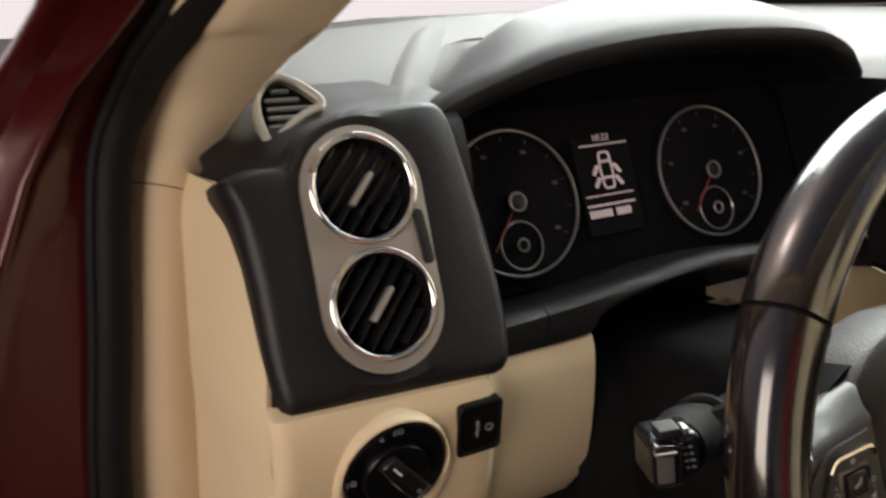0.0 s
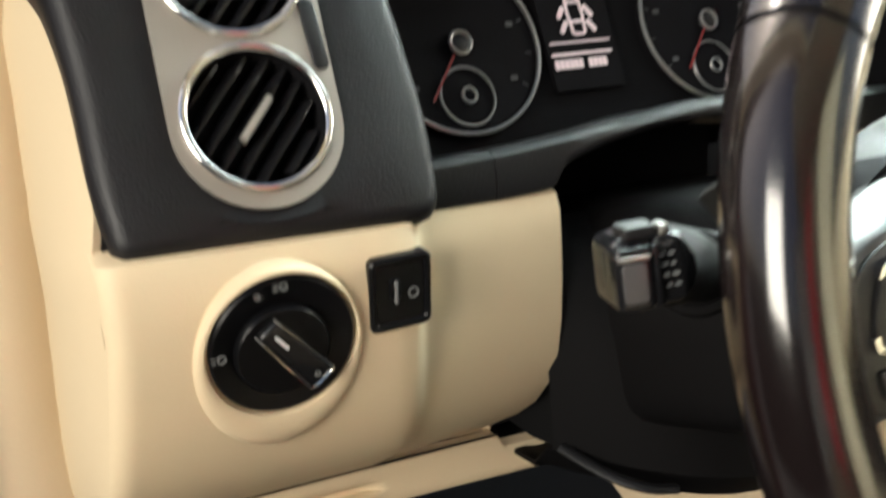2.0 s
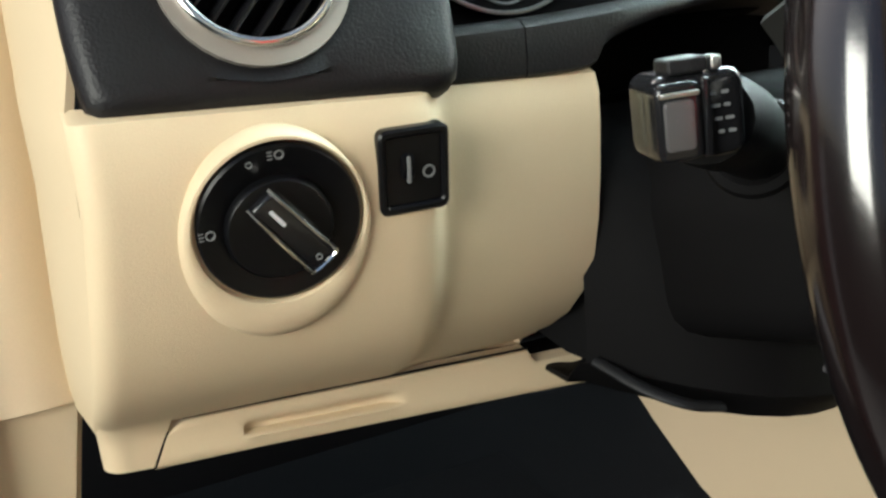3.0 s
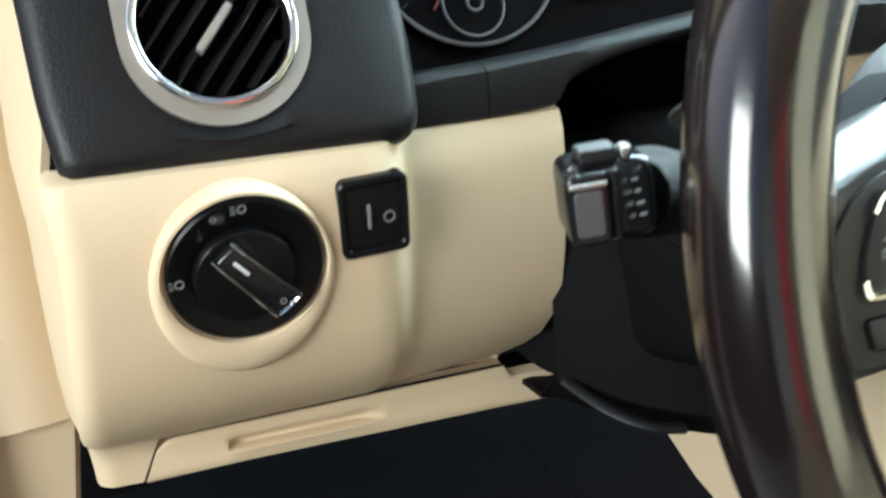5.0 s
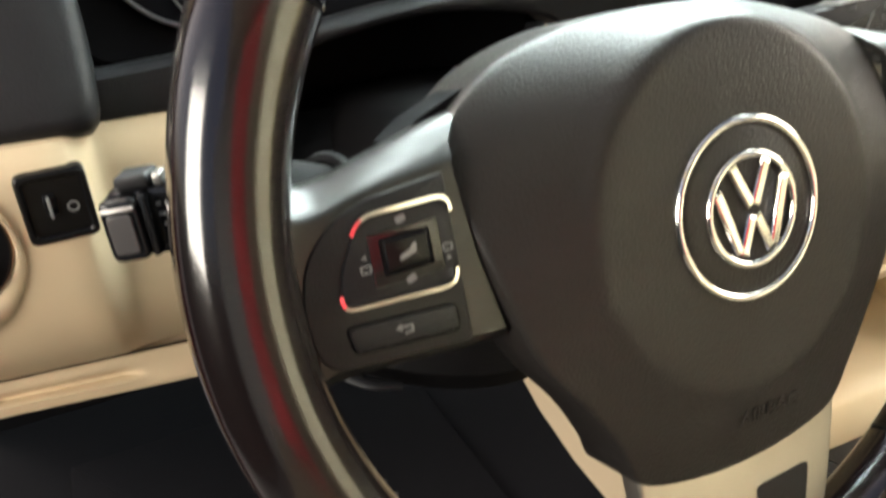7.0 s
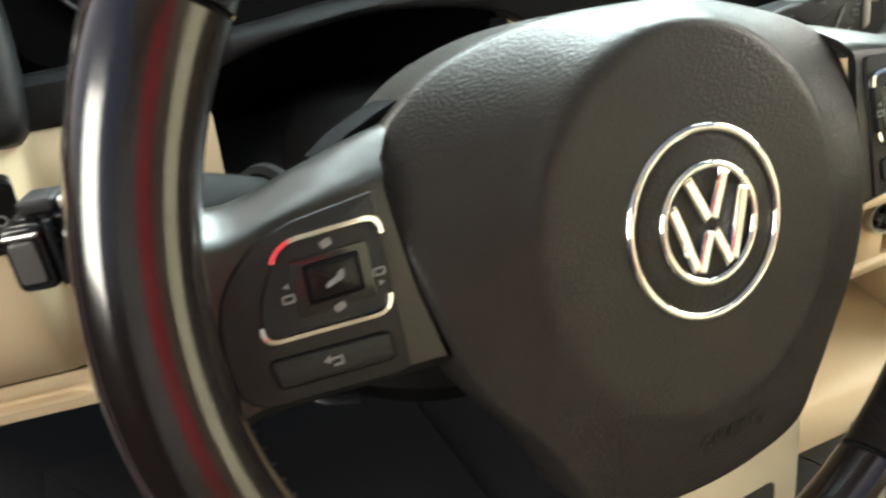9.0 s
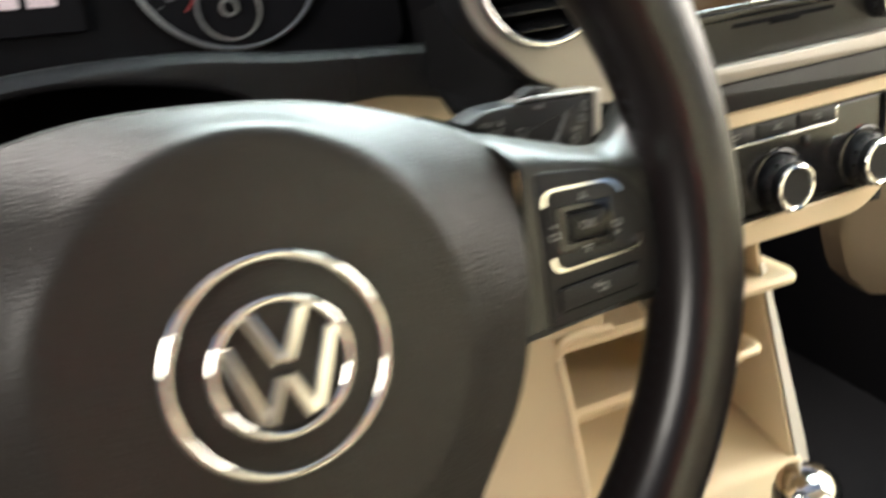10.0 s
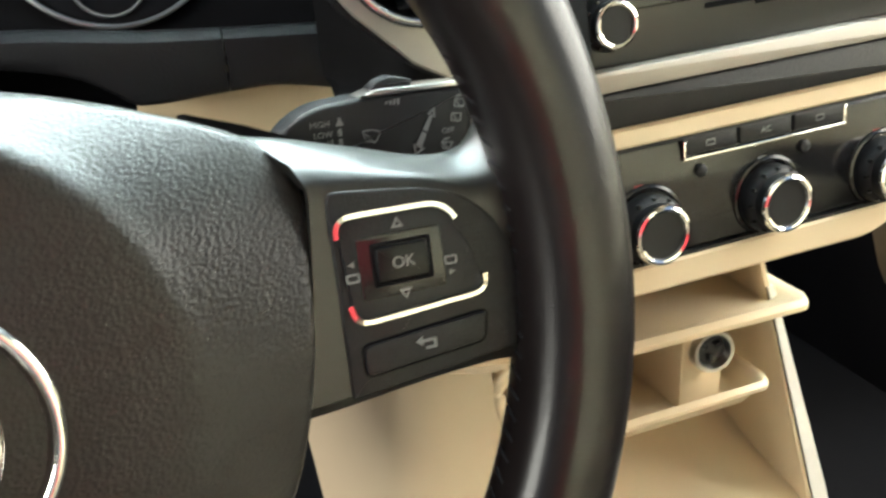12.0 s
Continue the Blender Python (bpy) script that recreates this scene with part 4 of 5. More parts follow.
# Bright metal strip put in for the gloss highlight above the button.
part("button_highlight", prism(rect(0.0125, 0.0016, 0.0006, -0.0066, 0.0088), 0.003, MSt, 0.0005, 2, top=0.0046), BRUSHED, stL, "metal strip for the highlight on the end button's upper edge")
part("ridge", prism(rounded([(0.0012, -0.0125), (0.0042, -0.0120), (0.0042, 0.0125), (0.0012, 0.0130)], 0.001), 0.01, MSt, 0.001, 3, top=0.0016), GLOSSBLK, stL)
part("rocker_pin", prism(rect(0.0035, 0.0044, 0.001, 0.0085, 0.0162), 0.008, MSt, 0.0008, 3, top=-0.004), BRUSHED, stL, "bright end of the rocker")
for k in range(8):
    part("symbol_bar", prism(rect(0.0020 + 0.0004 * (k % 3), 0.0011, 0.0004, 0.0068 + 0.0036 * (k % 2) + 0.0006 * (k // 2), 0.0068 - 0.0042 * (k // 2)), 0.0005, MSt, top=-0.0035), GREYPRINT, stL)

# wiper stalk
MR = plane_frame((0.1620, 0.0570, 1.0155), (0.03, -1, 0.12), roll=-1)
stR = thing("wiper_stalk", (0.15, 0.05, 0.998), "black wiper stalk with white printed symbols", "stalk")
st_out = rounded([(-0.045, -0.016), (0.022, -0.0165), (0.031, -0.006), (0.0315, 0.0115), (-0.004, 0.0112), (-0.024, 0.0095), (-0.036, 0.0005)], [0.003, 0.006, 0.006, 0.003, 0.01, 0.01, 0.01], 4)
pad = part("paddle", prism(st_out, 0.016, MR, 0.0018, 3), HARD, stR)
part("stem", tube([(0.06, 0.11, 0.985), (0.10, 0.085, 0.995), (0.131, 0.065, 1.008)], [0.011, 0.011, 0.010], 12), HARD, stR)
part("tip_edge", prism(rounded([(0.0285, -0.007), (0.0325, -0.005), (0.0335, 0.0125), (0.0295, 0.0125)], 0.001), 0.016, MR, 0.0008, top=0.001), SILVER, stR, "silver tip edge")
part("top_edge", prism(rounded([(-0.008, 0.0110), (0.030, 0.0113), (0.030, 0.0132), (-0.002, 0.0130)], 0.0006), 0.012, MR, 0.0005, top=0.0006), BRUSHED, stR)
part("rocker", prism(rounded([(-0.004, 0.0128), (0.010, 0.0130), (0.010, 0.0150), (0.003, 0.0165), (-0.001, 0.0152)], 0.0008), 0.008, MR, 0.0005, top=-0.001), HARD, stR)
letters("HIGH", 0.0026, at2(MR, -0.0210, 0.0041, 0.0001), SYMBOL, pad)
letters("LOW", 0.0026, at2(MR, -0.0202, 0.0008, 0.0001), SYMBOL, pad)
letters("OFF", 0.0025, at2(MR, 0.0208, -0.0025, 0.0001), SYMBOL, pad)
def mark(name, pts, x, y, roll=0.0, hole=None, m=MR, parent=pad, material=SYMBOL, z=0.0001):
    mm = at2(m, x, y, z, roll)
    bm = band(pts, hole, mm, -0.0003, 0.0003) if hole else prism(pts, 0.0005, mm, top=0.0003)
    part(name, bm, material, parent)
for k in range(4):
    mark("arrow_dash", rect(0.0011, 0.0022), -0.0149, -0.0085 + 0.0032 * k, 4)
mark("arrow_head", [(-0.0013, 0), (0.0013, 0), (0, 0.0028)], -0.0147, 0.0032)
wip = rounded([(-0.0031, 0.0018), (-0.0018, -0.0017), (0.0018, -0.0017), (0.0031, 0.0018), (0, 0.0024)], 0.0006)
mark("wiper_symbol", wip, -0.0050, -0.0014, -8, inset(wip, 0.0004))
mark("wiper_blade", rect(0.0004, 0.0040), -0.0054, -0.0020, 35)
mark("slide_bar", [(-0.0060, -0.0010), (-0.0015, -0.0008), (-0.0015, 0.0008), (-0.0060, 0.0010)], 0.0133, -0.0008, 62)
mark("slide_bar", [(-0.0009, -0.0008), (0.0042, -0.0005), (0.0042, 0.0005), (-0.0009, 0.0008)], 0.0133, -0.0008, 62)
tip = [(0, -0.0015), (0.0028, 0), (0, 0.0015)]
mark("slide_arrow", tip, 0.0153, 0.0030, 62, [(0.0009 + 0.45 * (x - 0.0009), 0.45 * y) for x, y in tip])
tip = [(0, -0.0022), (0.0034, 0), (0, 0.0022)]
mark("slide_arrow", tip, 0.0105, -0.0062, 242, [(0.0011 + 0.6 * (x - 0.0011), 0.6 * y) for x, y in tip])
for k in range(4):
    mark("step_bar", rect(0.0006, 0.0008 + 0.0004 * k), -0.0212 + 0.0012 * k, -0.0024 + 0.0002 * k)
for x, y, fan in ((0.0252, 0.0060, False), (0.0238, 0.0016, False), (0.0200, -0.0072, True)):
    q = rounded([(-0.0022, 0.0013), (-0.0012, -0.0013), (0.0012, -0.0013), (0.0022, 0.0013)], 0.0005) if fan else rect(0.0036, 0.0028, 0.0006)
    mark("wash_symbol", q, x, y, -8, inset(q, 0.0004))
    mark("wash_blade", rect(0.0004, 0.0028), x - 0.0002, y - 0.0004, 30)
for x, y in ((0.0252, 0.0083), (0.0200, -0.0050)):
    mark("spray_symbol", rect(0.0022, 0.0005, 0.0002), x, y, 8)
for k in range(4):
    mark("step_bar", rect(0.0007, 0.0008 + 0.0004 * k), 0.0008 + 0.0013 * k, 0.0085)

# ---- steering wheel ----
AZ, EL = radians(3.8), radians(13.6)
NW = Vector((math.sin(AZ) * math.cos(EL), -math.cos(AZ) * math.cos(EL), math.sin(EL)))
MW = plane_frame((0.0287, -0.0111, 0.9907), NW, roll=-0.7)
sw = thing("steering_wheel", tuple(MW @ Vector((0, 0, -0.02))), "black leather steering wheel with silver accents", "steering wheel")

def rim_arc(a0, a1, grow=0.0, n=48):
    """A length of the rim, with its thumb swellings by the spokes."""
    bm = bmesh.new()
    rings = []
    for i in range(n + 1):
        a = radians(lerp(a0, a1, i / n))
        swell = sum(math.exp(-((math.degrees(a) - c + 180) % 360 - 180) ** 2 / 260.0) for c in (38, 142))
        ra, rz = 0.0174 + 0.0016 * swell + grow, 0.0162 + 0.002 * swell + grow
        R0 = 0.1676
        ring = []
        for j in range(18):
            b = 2 * math.pi * j / 18
            flat = 1.0 - 0.10 * max(0.0, -math.cos(b)) 
            # a squarish section with soft corners
            cb, sb = (math.copysign(abs(v) ** 0.82, v) for v in (math.cos(b), math.sin(b)))
            r = R0 + ra * cb * flat
            ring.append(MW @ Vector((r * math.cos(a), r * math.sin(a), rz * sb - 0.0035 * (1 - math.cos(a)))))
        rings.append(ring)
    skin(bm, rings)
    return bm

part("upper_rim", rim_arc(40.4, 148.1, n=72), RIMTOP, sw, "glossy black leather upper rim")
part("side_rim", rim_arc(148.9, 236, n=52), RIMLEA, sw, "glossy black leather rim grip")
part("side_rim", rim_arc(-56, 39.6, n=52), RIMSOFT, sw, "satin black leather rim grip")
part("lower_rim", rim_arc(237, 303, n=40), RIMLEA, sw)
for a in (40.0, 148.5, 236.5, -56.5):
    part("rim_seam", rim_arc(a - 0.25, a + 0.25, -0.0006, 2), DARK, sw)

# thread along the rim's inner side
bm = bmesh.new()
for a0, a1 in ((-52, 29), (151, 232), (36, 144)):
    k = int((a1 - a0) / 2.2)
    for i in range(k):
        a = radians(lerp(a0, a1, i / k))
        da = radians(0.5)
        pts = [MW @ Vector((r * math.cos(t), r * math.sin(t), z - 0.0035 * (1 - math.cos(t)))) for r, t, z in ((0.1521, a - da, 0.0010), (0.1518, a, -0.002), (0.1520, a + da, -0.005))]
        tube(pts, 0.0005, 5, bm)
part("stitching", bm, HARD, sw, "black thread stitching")["kind"] = "stuff"

# airbag cover: a domed shield
HUB = [(0.096, 0.016), (0.0970, 0.029), (0.090, 0.041), (0.068, 0.051), (0.035, 0.0605), (0.0, 0.0640), (-0.035, 0.0635), (-0.068, 0.0550), (-0.090, 0.041), (-0.0970, 0.029), (-0.096, 0.016), (-0.0890, -0.015), (-0.0795, -0.042), (-0.063, -0.066), (-0.0535, -0.084), (-0.0465, -0.0985), (-0.024, -0.1045), (0.0, -0.1060), (0.024, -0.1045), (0.0465, -0.0990), (0.0560, -0.084), (0.0665, -0.066), (0.082, -0.043), (0.0905, -0.017)]
hub_out = [tuple(v)[:2] for v in smooth_path([(x, y, 0) for x, y in HUB] + [(HUB[0][0], HUB[0][1], 0)], 5)[:-1]]
HC = (0.0025, -0.008)
def hub_z(x, y):
    dx, dy = x - HC[0], y - HC[1]
    r = math.hypot(dx, dy * 0.94)
    s = max(0.0, dy / max(r, 1e-6))
    z = 0.0135 - 0.55 * r * r
    e = max(0.0, r - 0.060)
    z -= e * (0.20 + 0.50 * s + 1.25 * s ** 4) * min(1.0, e / 0.005)
    return z
rings = []
for i in range(1, 45):
    t = (i / 44) ** 0.9
    rings.append([MW @ Vector((HC[0] + (x - HC[0]) * t, HC[1] + (y - HC[1]) * t, hub_z(HC[0] + (x - HC[0]) * t, HC[1] + (y - HC[1]) * t))) for x, y in hub_out])
for d, dz in ((0.0004, -0.0004), (0.0009, -0.0013), (0.0012, -0.003), (0.0012, -0.03)):
    rings.append([MW @ Vector((x, y, hub_z(x, y) + dz)) for x, y in inset(hub_out, -d)])
bm = bmesh.new()
skin(bm, rings)
cover = part("airbag_cover", bm, LEATHER, sw, "grained black airbag cover", smooth=60)
EM = at2(MW, 0.0030, -0.0080, 0.0128)
em = part("emblem_disc", lathe([(0.0285, -0.003), (0.0285, 0.0004), (0.027, 0.0009)], EM, 56), LEATHER, cover)
part("emblem_ring", torus(0.0310, 0.0016, EM @ pose(0, 0, 0.0006), 72, 10, rz=0.0016), CHROME, cover, "chrome ring")
part("badge_rim", torus(0.0192, 0.0015, EM @ pose(0, 0, 0.002), 56, 10), CHROME, cover, "chrome badge rim")
# The bars draw the badge's letters, a V over a W.
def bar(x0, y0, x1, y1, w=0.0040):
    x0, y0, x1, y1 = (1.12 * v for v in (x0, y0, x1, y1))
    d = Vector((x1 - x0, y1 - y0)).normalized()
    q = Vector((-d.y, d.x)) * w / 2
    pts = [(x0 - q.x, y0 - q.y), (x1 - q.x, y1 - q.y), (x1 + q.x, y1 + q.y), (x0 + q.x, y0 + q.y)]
    part("badge_letter_bar", prism(pts, 0.003, EM, 0.0009, 2, top=0.0034), CHROME, cover, smooth=12)
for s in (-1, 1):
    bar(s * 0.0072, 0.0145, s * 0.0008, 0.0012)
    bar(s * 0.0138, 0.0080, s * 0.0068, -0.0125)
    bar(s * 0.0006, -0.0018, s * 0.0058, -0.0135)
letters("AIRBAG", 0.0085, at2(MW, 0.008, -0.086, hub_z(0.008, -0.086) + 0.0008) @ pose(0, 0, 0, 12, 0, 0), LEATHER, cover, "embossed_lettering", 0.00015)

# spokes with button pads
def spoke(s):
    rows = []
    for i in range(21):
        f = i / 20
        x = lerp(0.098, 0.166, f)
        wp = spline_at([(0.098, 0.0300), (0.115, 0.0290), (0.13, 0.0270), (0.141, 0.0235), (0.150, 0.0235), (0.158, 0.031), (0.166, 0.044)], x)
        wt = spline_at([(0.098, 0.0450), (0.110, 0.0405), (0.126, 0.0350), (0.138, 0.0320), (0.148, 0.0330), (0.157, 0.040), (0.166, 0.054)], x)
        wb = spline_at([(0.098, -0.0290), (0.15, -0.0255), (0.158, -0.031), (0.166, -0.045)], x)
        n = -0.0022
        prof = [(wb + 0.004, n - 0.026), (wb - 0.001, n - 0.012), (wb - 0.001, n - 0.004), (wb + 0.003, n), (lerp(wb, wp, 0.5), n + 0.0003), (wp - 0.004, n), (wp, n - 0.0004)]
        prof += [(lerp(wp, wt, 0.15), n - 0.0012), (lerp(wp, wt, 0.4), n - 0.0050), (lerp(wp, wt, 0.7), n - 0.0100), (lerp(wp, wt, 0.9), n - 0.0136), (wt, n - 0.0160), (wt + 0.0005, n - 0.020), (wt - 0.003, n - 0.030)]
        # the inner end follows the cover's edge across a narrow gap
        start = [curve_at([(-0.035, 0.0862), (-0.017, 0.0919), (0.0, 0.0950), (0.016, 0.0972), (0.029, 0.0979), (0.036, 0.0954), (0.041, 0.0908), (0.048, 0.079)], y) for y, z in prof]
        rows.append([MW @ Vector((s * lerp(a, 0.166, f), y, z)) for a, (y, z) in zip(start, prof)])
    sp = part("spoke", sheet(rows, 0.003 * s), SPOKE, sw, "satin black spoke")
    po = [(0.1015, -0.0262), (0.1505, -0.0222), (0.1535, -0.004), (0.150, 0.012), (0.139, 0.0225), (0.127, 0.0262), (0.1018, 0.0285)]
    q = [(s * x, y) for x, y in po]
    if s < 0:
        q = q[::-1]
    panel = part("button_panel", prism(rounded(q, [0.001, 0.002, 0.01, 0.01, 0.01, 0.01, 0.003], 4), 0.006, MW, 0.0008, 3, top=-0.0012), HARD, sw, "black button panel")
    bo = [(0.1035, -0.0070), (0.1430, -0.0048), (0.1415, 0.0065), (0.1328, 0.0224), (0.1015, 0.0226)]
    q = [(s * x, y) for x, y in bo]
    if s < 0:
        q = q[::-1]
    o = rounded(q, [0.006, 0.006, 0.004, 0.006, 0.006], 5)
    part("button_plate", prism(inset(o, 0.0014), 0.003, MW, 0.0006, 2, top=0.0004), HARD, panel)
    # the silver bracket in two lengths, open at the sides
    i_ = inset(o, 0.0013)
    k = len(o)
    for lo in (True, False):
        idx = []
        for j in range(k):
            y = o[j][1]
            if (y < 0.0022) if lo else (y > 0.0135):
                idx.append(j)
        # one run of neighbours
        st = next(j for j in idx if (j - 1) % k not in idx)
        run = []
        j = st
        while j in idx:
            run.append(j)
            j = (j + 1) % k
        bm = bmesh.new()
        rings = []
        for j in run:
            a, b = Vector(o[j]), Vector(i_[j])
            rings.append([MW @ Vector((a.x, a.y, -0.001)), MW @ Vector((a.x, a.y, 0.0010)), MW @ Vector((b.x, b.y, 0.0012)), MW @ Vector((b.x, b.y, -0.001))])
        skin(bm, rings)
        part("bracket", bm, CHROME, panel, "silver bracket round the buttons")
    c = 0.119 * s
    part("button_bezel", prism(rect(0.0235, 0.0165, 0.0012, c, 0.0078), 0.002, MW, 0.0004, 2, top=0.0007), GLOSSBLK, panel)
    btn = part("centre_button", prism(rect(0.0145, 0.0095, 0.001, c, 0.0082), 0.003, MW, 0.0008, 3, top=0.0020), SMOOTHBLK, panel)
    part("button_groove", band(rect(0.0165, 0.0115, 0.001, c, 0.0082), rect(0.0148, 0.0098, 0.001, c, 0.0082), MW, -0.001, 0.0010), DARK, panel)
    if s > 0:
        letters("OK", 0.0043, at2(MW, c, 0.0082, 0.0021), SYMBOL, btn)
        for dy, a in ((0.0100, 0), (-0.0085, 180)):
            t = [(-0.0016, -0.0012), (0.0016, -0.0012), (0, 0.0016)]
            mark("arrow_symbol", t, c, 0.0082 + dy, a, [(p[0] * 0.5, p[1] * 0.5) for p in t], MW, panel, SYMBOL, z=0.0005)
    else:
        mark("handset_symbol", rounded([(-0.003, -0.002), (0.0025, -0.0005), (0.003, 0.0022), (0.0015, 0.002), (0.0005, 0.0006), (-0.0028, -0.0006)], 0.0005), c, 0.0082, 0, None, MW, panel, SYMBOL, z=0.0021)
        for dy in (0.0100, -0.0085):
            mark("loudness_symbol", rect(0.0032, 0.0022, 0.0006), c, 0.0082 + dy, 15, None, MW, panel, SYMBOL, z=0.0005)
    for dx in (-0.0135, 0.0135):
        q2 = rect(0.0036, 0.0024, 0.0006)
        mark("skip_symbol", q2, c + dx, 0.006, 0, inset(q2, 0.0005), MW, panel, SYMBOL, z=0.0005)
        mark("skip_arrow", [(-0.0007, -0.0008), (0.0009, 0), (-0.0007, 0.0008)], c + dx, 0.0095 if dx < 0 else 0.0028, 180 if dx < 0 else 0, None, MW, panel, SYMBOL, z=0.0005)
    lo = rounded([(s * x, y) for x, y in ((0.106, -0.0205), (0.140, -0.0180), (0.1415, -0.0100), (0.106, -0.0125))][:: 1 if s > 0 else -1], 0.002)
    lb = part("lower_button", prism(lo, 0.003, MW, 0.0006, 2, top=0.0), HARD, panel)
    part("lower_button_gap", band(inset(lo, -0.0006), lo, MW, -0.002, -0.0008), DARK, panel)
    rx = s * 0.1235
    mark("return_symbol", rect(0.0040, 0.0007), rx, -0.0142, 0, None, MW, panel, SYMBOL, z=0.0002)
    mark("return_symbol", rect(0.0007, 0.0024), rx + 0.0019, -0.0152, 0, None, MW, panel, SYMBOL, z=0.0002)
    mark("return_symbol", rect(0.0030, 0.0007), rx + 0.0007, -0.0162, 0, None, MW, panel, SYMBOL, z=0.0002)
    mark("return_arrow", [(0.0, -0.0013), (0.0, 0.0013), (-0.0019, 0.0)], rx - 0.0016, -0.0142, 0, None, MW, panel, SYMBOL, z=0.0002)
spoke(1)
spoke(-1)
# Dark plates added behind the cover's gaps so these read as shaded.
for s in (-1, 1):
    q = [(s * x, y) for x, y in ((0.078, -0.026), (0.104, -0.024), (0.107, 0.038), (0.098, 0.0435), (0.088, 0.0475), (0.074, 0.052))]
    part("gap_backing", prism(q if s > 0 else q[::-1], 0.02, MW, top=-0.0215), DARK, sw)

# lower forked spoke
lo = rounded([(-0.036, -0.162), (0.036, -0.162), (0.046, -0.13), (0.0545, -0.090), (0.046, -0.075), (-0.040, -0.075), (-0.0485, -0.092), (-0.046, -0.13)], 0.004, 4)
low_sp = part("lower_spoke", prism(lo, 0.010, MW, 0.002, 3, top=-0.0015), ALU, sw, "satin silver forked lower spoke")
for s in (-1, 1):
    q = rounded([(s * 0.006, -0.150), (s * 0.028, -0.150), (s * 0.034, -0.121), (s * 0.006, -0.122)][:: 1 if s > 0 else -1], 0.003)
    part("fork_recess", prism(q, 0.004, MW, top=-0.0010), HARD, low_sp)
part("hub_back", lathe([(0.045, -0.07), (0.052, -0.05), (0.054, -0.026), (0.05, -0.02)], MW, 36), HARD, sw)

# ---- centre stack ----
TS = radians(3.6)
MS = axes((0.3705, 0.124, 0.9381), (math.cos(TS), 0, math.sin(TS)), (-math.sin(TS), 0.08, math.cos(TS)), (0, -1, 0.08))
fas = thing("climate_control_unit", (0.372, 0.13, 0.90), "black climate control panel with three silver-ringed knobs", "climate control")
part("panel", prism(rect(0.19, 0.0545, 0.006, -0.010, 0.0108), 0.02, MS, 0.001, 2, top=0.001), GLOSSBLK, fas)
def knob(m, r, h, label, parent):
    k = part("knob", lathe([(r * 1.34, 0.0), (r * 1.34, h * 0.35), (r * 1.22, h * 0.55), (r * 1.1, h * 0.6), (r * 1.04, h)], m, 40), HARD, parent, label)
    part("knob_ring", torus(r, r * 0.135, m @ pose(0, 0, h), 44, 8), CHROME, k, "chrome ring")
    part("knob_cap", lathe([(r * 0.95, h * 0.9), (r * 0.94, h - 0.0006), (r * 0.5, h - 0.0012)], m, 36), HARD, k)
    for j in range(12):
        a = radians(30 * j)
        part("grip_rib", prism(rect(0.0012, 0.0016, 0.0003), h * 0.5, m @ pose(r * 1.24 * math.cos(a), r * 1.24 * math.sin(a), 0, 0, 0, 30 * j), 0.0003, 2, top=h * 0.62), GLOSSBLK, k)
    return k
for u in (-0.068, 0.0, 0.069):
    knob(at2(MS, u, 0.0, 0.001), 0.0126, 0.014, "black rotary knob", fas)
    part("knob_dish", torus(0.0185, 0.0016, at2(MS, u, 0.001, 0.0008), 44, 8), GLOSSBLK, fas)
    part("knob_mark", prism(rect(0.005, 0.0014, 0.0005, 0, 0), 0.0004, at2(MS, u - 0.003, 0.0205, 0.0012)), REDPRINT if u != 0 else GREYPRINT, fas)
for j, u in enumerate((-0.0335, -0.0025, 0.0285)):
    b = part("push_button", prism(rect(0.0295, 0.0085, 0.001, u, 0.0345), 0.004, MS, 0.0008, 3, top=0.0032), HARD, fas)
    if j == 1:
        letters("AC", 0.0042, at2(MS, u, 0.0345, 0.0033), GREYPRINT, b)
    else:
        q = rect(0.005, 0.003, 0.0006)
        mark("button_symbol", q, u, 0.0345, 0, inset(q, 0.0006), MS, b, z=0.0033)
bm = bmesh.new()
prism(rect(0.0920, 0.0014, 0.0004, -0.0018, 0.0286), 0.003, MS, 0.0003, 2, top=0.0034, bm=bm)
prism(rect(0.0014, 0.0090, 0.0004, -0.0472, 0.0329), 0.003, MS, 0.0003, 2, top=0.0034, bm=bm)
prism(rect(0.0014, 0.0090, 0.0004, 0.0437, 0.0335), 0.003, MS, 0.0003, 2, top=0.0034, bm=bm)
part("bracket", bm, CHROME, fas, "silver line under the buttons")
for u in (-0.038, 0.021):
    part("stud", lathe([(0.003, 0.0), (0.003, 0.0016), (0.002, 0.0022)], at2(MS, u, 0.0215, 0.001), 20), HARD, fas)

sur_o = rounded([(-0.115, -0.0325), (0.070, -0.0345), (0.098, -0.012), (0.100, 0.050), (-0.115, 0.050)], [0.01, 0.02, 0.02, 0.004, 0.004], 5)
sur = thing("climate_surround", (0.372, 0.13, 0.90), "cream surround framing the climate panel", "surround")
sur_i = rounded([(-0.106, -0.0175), (0.078, -0.0175), (0.0865, -0.0145), (0.0865, 0.0392), (-0.106, 0.0392)], [0.003, 0.004, 0.004, 0.004, 0.004], 5)
part("frame", band(sur_o, sur_i, MS, -0.03, 0.004, bevel=0.002), CREAM, sur)
part("inner_edge", band(inset(sur_i, -0.0012), inset(sur_i, 0.0010), MS, -0.004, 0.0028), HARD, sur, "black shadow joint inside the frame")

stack = thing("stack_trim", (0.372, 0.13, 0.98), "charcoal band with a satin silver strip over it", "trim")
part("charcoal_band", prism(rect(0.215, 0.0160, 0.001, -0.007, 0.0585), 0.03, MS, 0.0012, 3, top=0.0070), SOFT, stack)
